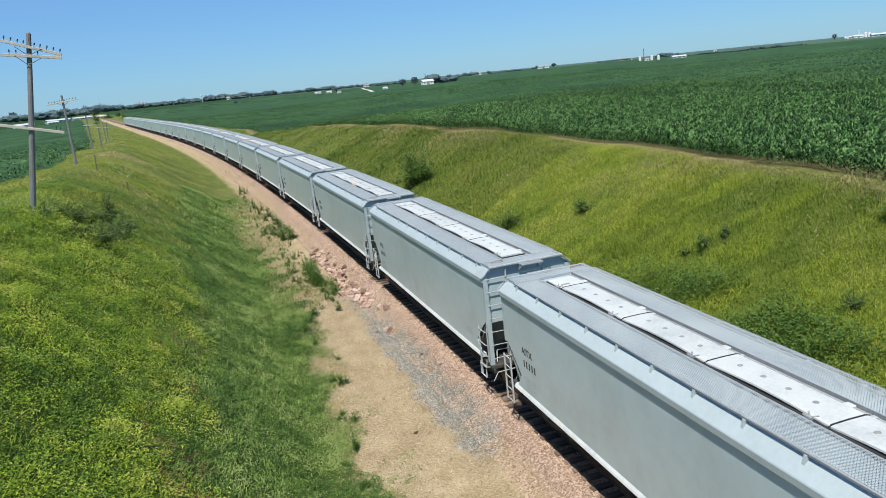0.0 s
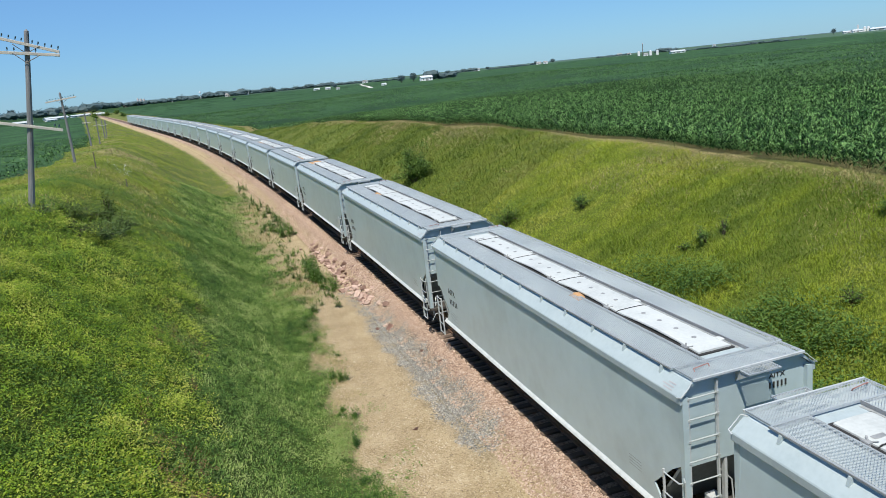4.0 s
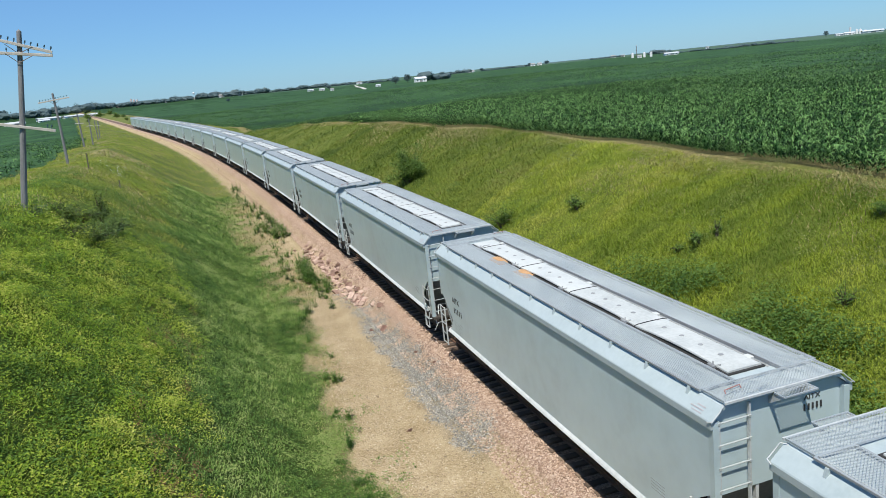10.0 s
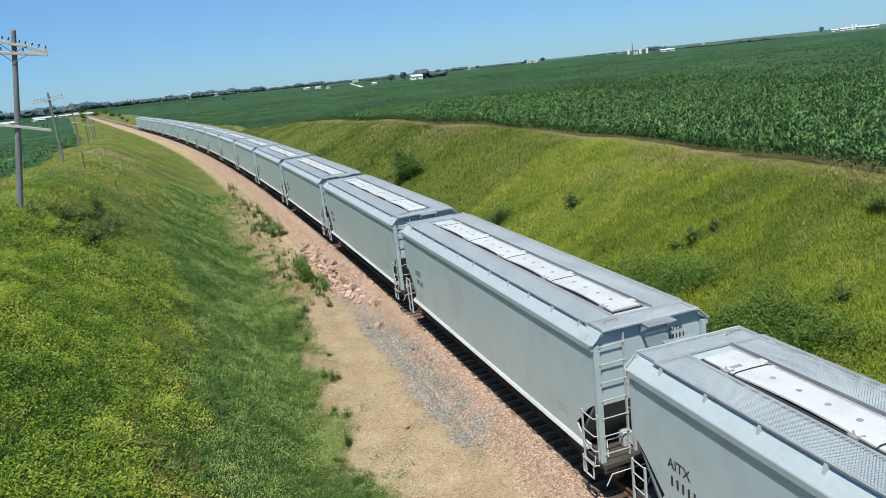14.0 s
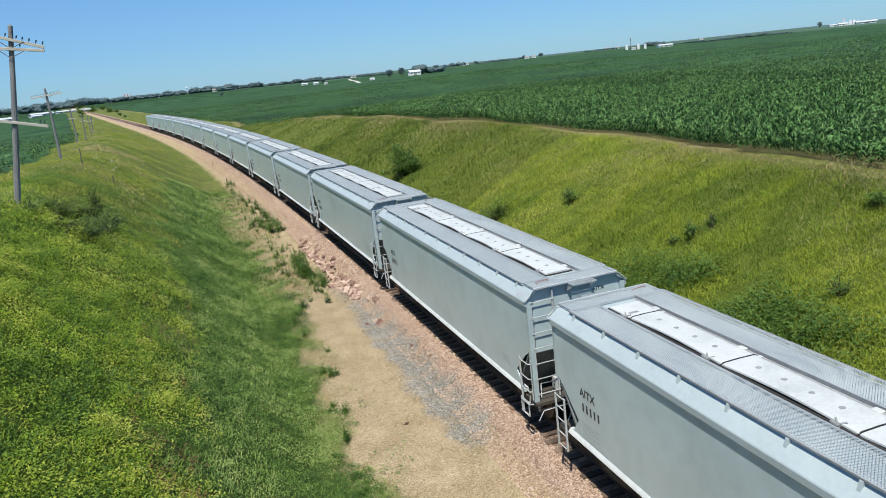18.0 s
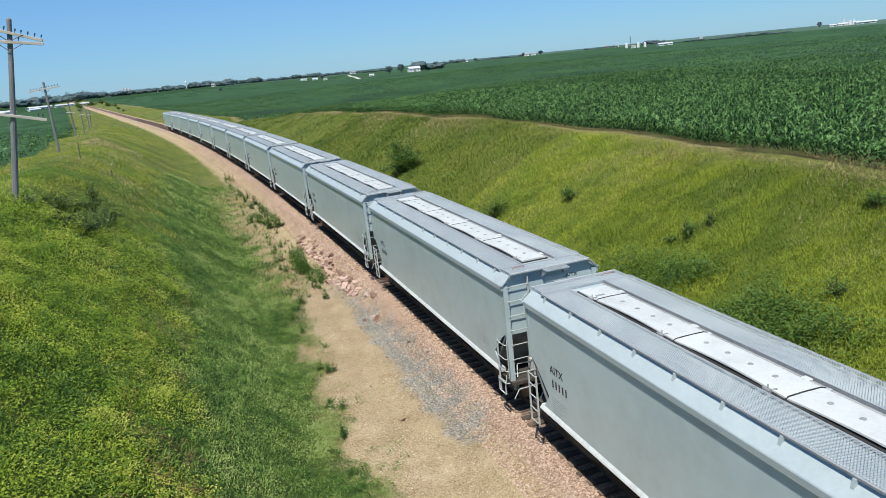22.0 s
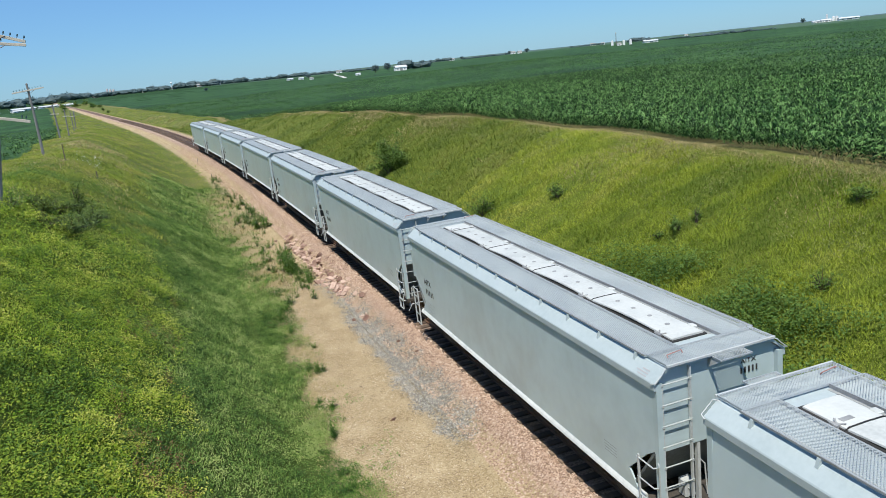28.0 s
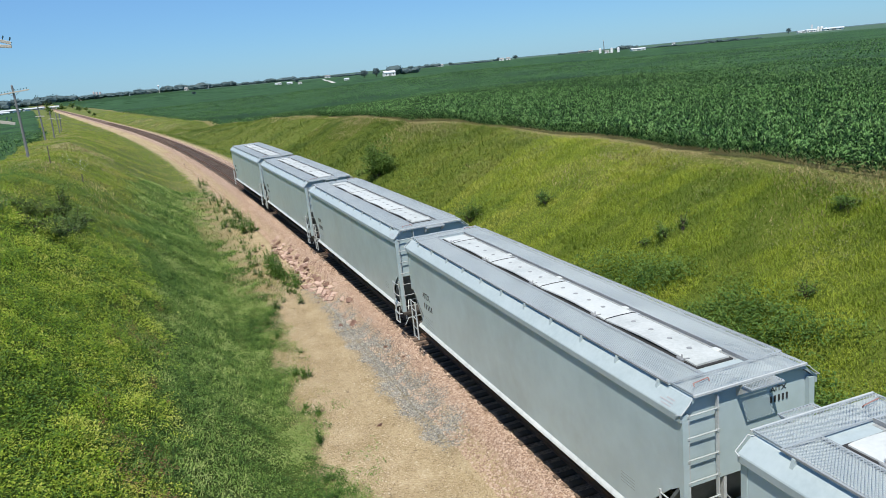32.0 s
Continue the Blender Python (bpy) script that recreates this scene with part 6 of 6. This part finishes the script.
part("tank", bm, M["white"], wt, smooth=True)


def clumps(cx, cy, cz, rx, ry, rz, n, size):
    """Leafy crown: many small tilted leaf clumps in an uneven ellipsoid with gaps."""
    d = gen.normal(0, 1, (n, 3))
    d /= np.linalg.norm(d, axis=1)[:, None]
    lob = 0.75 + 0.3 * np.sin(3 * d[:, 0] + 5 * d[:, 2] + cx) * np.cos(4 * d[:, 1] + cy)
    p = np.array([cx, cy, cz]) + d * np.array([rx, ry, rz]) * (lob * gen.uniform(0.45, 1, n) ** 0.5)[:, None]
    e1 = gen.normal(0, 1, (n, 3)) * size * 0.5
    e2 = gen.normal(0, 1, (n, 3)) * size * 0.5
    v = np.stack([p, p + e1, p + e1 * 0.6 + e2, p + e2], 1).reshape(-1, 3)
    f = (np.arange(n)[:, None, None] * 4 + np.array([[0, 1, 2], [0, 2, 3]])).reshape(-1, 3)
    return v, f


for x, y, w, h in ((-25, 814, 9.5, 9), (-12, 810, 9, 10), (1078, 2032, 15, 17), (377, 2269, 17, 13), (328, 2277, 14, 11), (187, 2292, 14, 10), (-1084, 2028, 26, 27), (-348, 2273, 14, 11), (-121, 1037, 7, 6), (-228, 920, 6, 4)):
    tree = far_place("tree", x, y, "rounded dark green broadleaf tree near a farm", "tree")
    bm = rod(BM(), (0, 0, -0.3), (0, 0, h * 0.4), w * 0.04, 7, w * 0.025)
    for k in range(4):
        a = k * 1.7
        rod(bm, (0, 0, h * 0.3), (math.cos(a) * w * 0.28, math.sin(a) * w * 0.28, h * 0.65), w * 0.02, 5, w * 0.008)
    part("trunk", bm, M["twig"], tree)
    v, f = clumps(0, 0, h * 0.58, w * 0.5, w * 0.5, h * 0.42, 700, w * 0.09)
    part_mesh("crown", mesh_of("crown", v, f, M["tree"]), tree)

bm = BM()
bmesh.ops.create_icosphere(bm, subdivisions=2, radius=1.0)
CORE = np.array([v.co[:] for v in bm.verts])
COREF = np.array([[v.index for v in f.verts] for f in bm.faces])
bm.free()
woods = []
for x, y, w, h in ((17, 776, 19, 12.5), (80, 1694, 48, 8.5), (212, 2290, 38, 6), (451, 1441, 29, 9), (499, 1161, 48, 5.5), (546, 1169, 39, 3.5), (463, 1155, 28, 3.5), (543, 2235, 70, 6), (-1090, 2025, 104, 18), (-887, 1793, 90, 21), (-756, 1649, 82, 20), (-884, 2080, 85, 22)):
    woods.append((x, y, w, h))
for x, y, w, h in ((-838, 2142, 70, 18), (-776, 2165, 70, 14), (-711, 2187, 86, 14), (-637, 2210, 86, 18), (-569, 2229, 86, 20), (-499, 2245, 86, 16), (-404, 2264, 104, 10), (-324, 2277, 86, 13), (-218, 2215, 100, 9), (-68, 1444, 44, 6.5), (278, 2283, 70, 6.5), (442, 1239, 40, 4)):
    woods.append((x, y, w, h))
pieces = []
for x, y, w, h in woods:
    a = math.atan2(x, y)
    w *= 1.35
    h *= 1.1 if y > 1500 else 1.0
    n = max(5, int(w / (h * 0.3)))
    for k in range(n):
        t = (k + 0.5) / n - 0.5
        px, py = x + math.cos(a) * w * t + gen.normal(0, 1), y - math.sin(a) * w * t + gen.uniform(-0.2, 0.2) * w
        hh = h * gen.choice((0.35, 0.5, 0.6, 0.8, 1.0))
        zz = float(land(np.array(px), np.array(py)))
        pieces.append(clumps(px, py, zz + hh * 0.48, hh * 1.0, hh * 0.8, hh * 0.5, 90, hh * 0.13))
        core = CORE * gen.uniform(0.55, 0.85, (len(CORE), 1)) * np.array([hh * 1.0, hh * 0.8, hh * 0.5])
        pieces.append((core + np.array([px, py, zz + hh * 0.46]), COREF))
stuff("far_woods", pieces, M["tree"], "tree belts and groves along the horizon, painted hazy blue-green", "woods")

# the wooded far side of the valley, distance haze painted into its blue
az = np.radians(np.linspace(-50, 60, 260))
ridge_top = 12 + 20 * wave(az * 100, az * 0, 0.05, 61) + 6 * wave(az * 100, az * 0, 0.5, 62) + 3 * gen.uniform(0, 1, len(az))
ridge_top = ridge_top * (1 - 0.9 * ss(-0.4, -0.12, az))
rows = [np.stack([np.sin(az) * r, np.cos(az) * r, hz], -1) for r, hz in ((3900, -30 + 0 * az), (4100, ridge_top * 0.75), (4350, ridge_top))]
ii = np.arange(3 * len(az)).reshape(3, len(az))
ridge = new("backdrop", mesh_of("backdrop", np.concatenate(rows), np.stack([ii[:-1, :-1], ii[:-1, 1:], ii[1:, 1:], ii[1:, :-1]], -1).reshape(-1, 4), M["hazed_ridge"], smooth=True))
tagged(ridge, "blue-green wooded ridge on the hazy horizon", "backdrop", kind="structure")

# a pale farm lane across the far field
t = np.linspace(0, 1, 40)
lane_x, lane_y = -101 + 57 * t, 1208 - 582 * t
rows = [np.stack([lane_x + o, lane_y, land(lane_x, lane_y) + 0.7], -1) for o in (-1.6, 1.6)]
lane_v = np.stack(rows, 1)
ii = np.arange(80).reshape(40, 2)
lane = new("farm_lane", mesh_of("farm_lane", lane_v, np.stack([ii[:-1, 0], ii[1:, 0], ii[1:, 1], ii[:-1, 1]], -1), M["pale_gravel"]))
tagged(lane, "pale gravel farm lane between distant fields", "road", kind="structure")


# ---- ties ----
def tie_mesh():
    bm = soften(box(BM(), -1.37, 1.37, -0.115, 0.115, -0.365, -0.185), 0.012)
    me = bpy.data.meshes.new("tie")
    bm.to_mesh(me)
    bm.free()
    me.materials.append(M["tie"])
    return me


rng = random.Random(5)
# the shade under the wagons is painted dark into the middle of the ties
nt = M["tie"].node_tree
bsdf = nt.nodes["Principled BSDF"]
across = nt.nodes.new("ShaderNodeSeparateXYZ")
nt.links.new(nt.nodes.new("ShaderNodeTexCoord").outputs["Object"], across.inputs[0])
train_shade = node(nt, "ShaderNodeMapRange", From_Min=1.15, From_Max=1.28, To_Min=0.75, To_Max=0.0)
nt.links.new(calc(nt, "ABSOLUTE", across.outputs[0]), train_shade.inputs["Value"])
nt.links.new(mixc(nt, train_shade.outputs[0], bsdf.inputs["Base Color"].links[0].from_socket, (0.045, 0.032, 0.026)), bsdf.inputs["Base Color"])
tie_me = tie_mesh()
far_v, far_f = [], []
s_pos = -60.0
while s_pos < 330:
    m = car_pose(s_pos) @ pose(rng.uniform(-0.06, 0.06), 0, rng.uniform(-0.012, 0.006), 0, 0, rng.uniform(-1.5, 1.5))
    if 12 < s_pos < 165:
        ob = new("tie", tie_me)
        ob.parent = track
        ob.matrix_basis = m
    else:
        base = len(far_v)
        far_v += [tuple(m @ Vector(c)) for c in ((-1.3, -0.115, -0.35), (1.3, -0.115, -0.35), (1.3, 0.115, -0.35), (-1.3, 0.115, -0.35), (-1.3, -0.115, -0.175), (1.3, -0.115, -0.175), (1.3, 0.115, -0.175), (-1.3, 0.115, -0.175))]
        far_f += [[base + i for i in f] for f in ((4, 5, 6, 7), (0, 1, 5, 4), (1, 2, 6, 5), (2, 3, 7, 6), (3, 0, 4, 7))]
    s_pos += 0.53
ft = part_mesh("far_ties", mesh_of("far_ties", far_v, far_f, M["tie"]), track)
ft["kind"] = "stuff"


def motions():
    """The train rolls past, gathering speed."""
    for j, car in enumerate(wagons):
        walk(car, [(float(t), car_pose(wagon_s(j, t))) for t in range(33)])


motions()
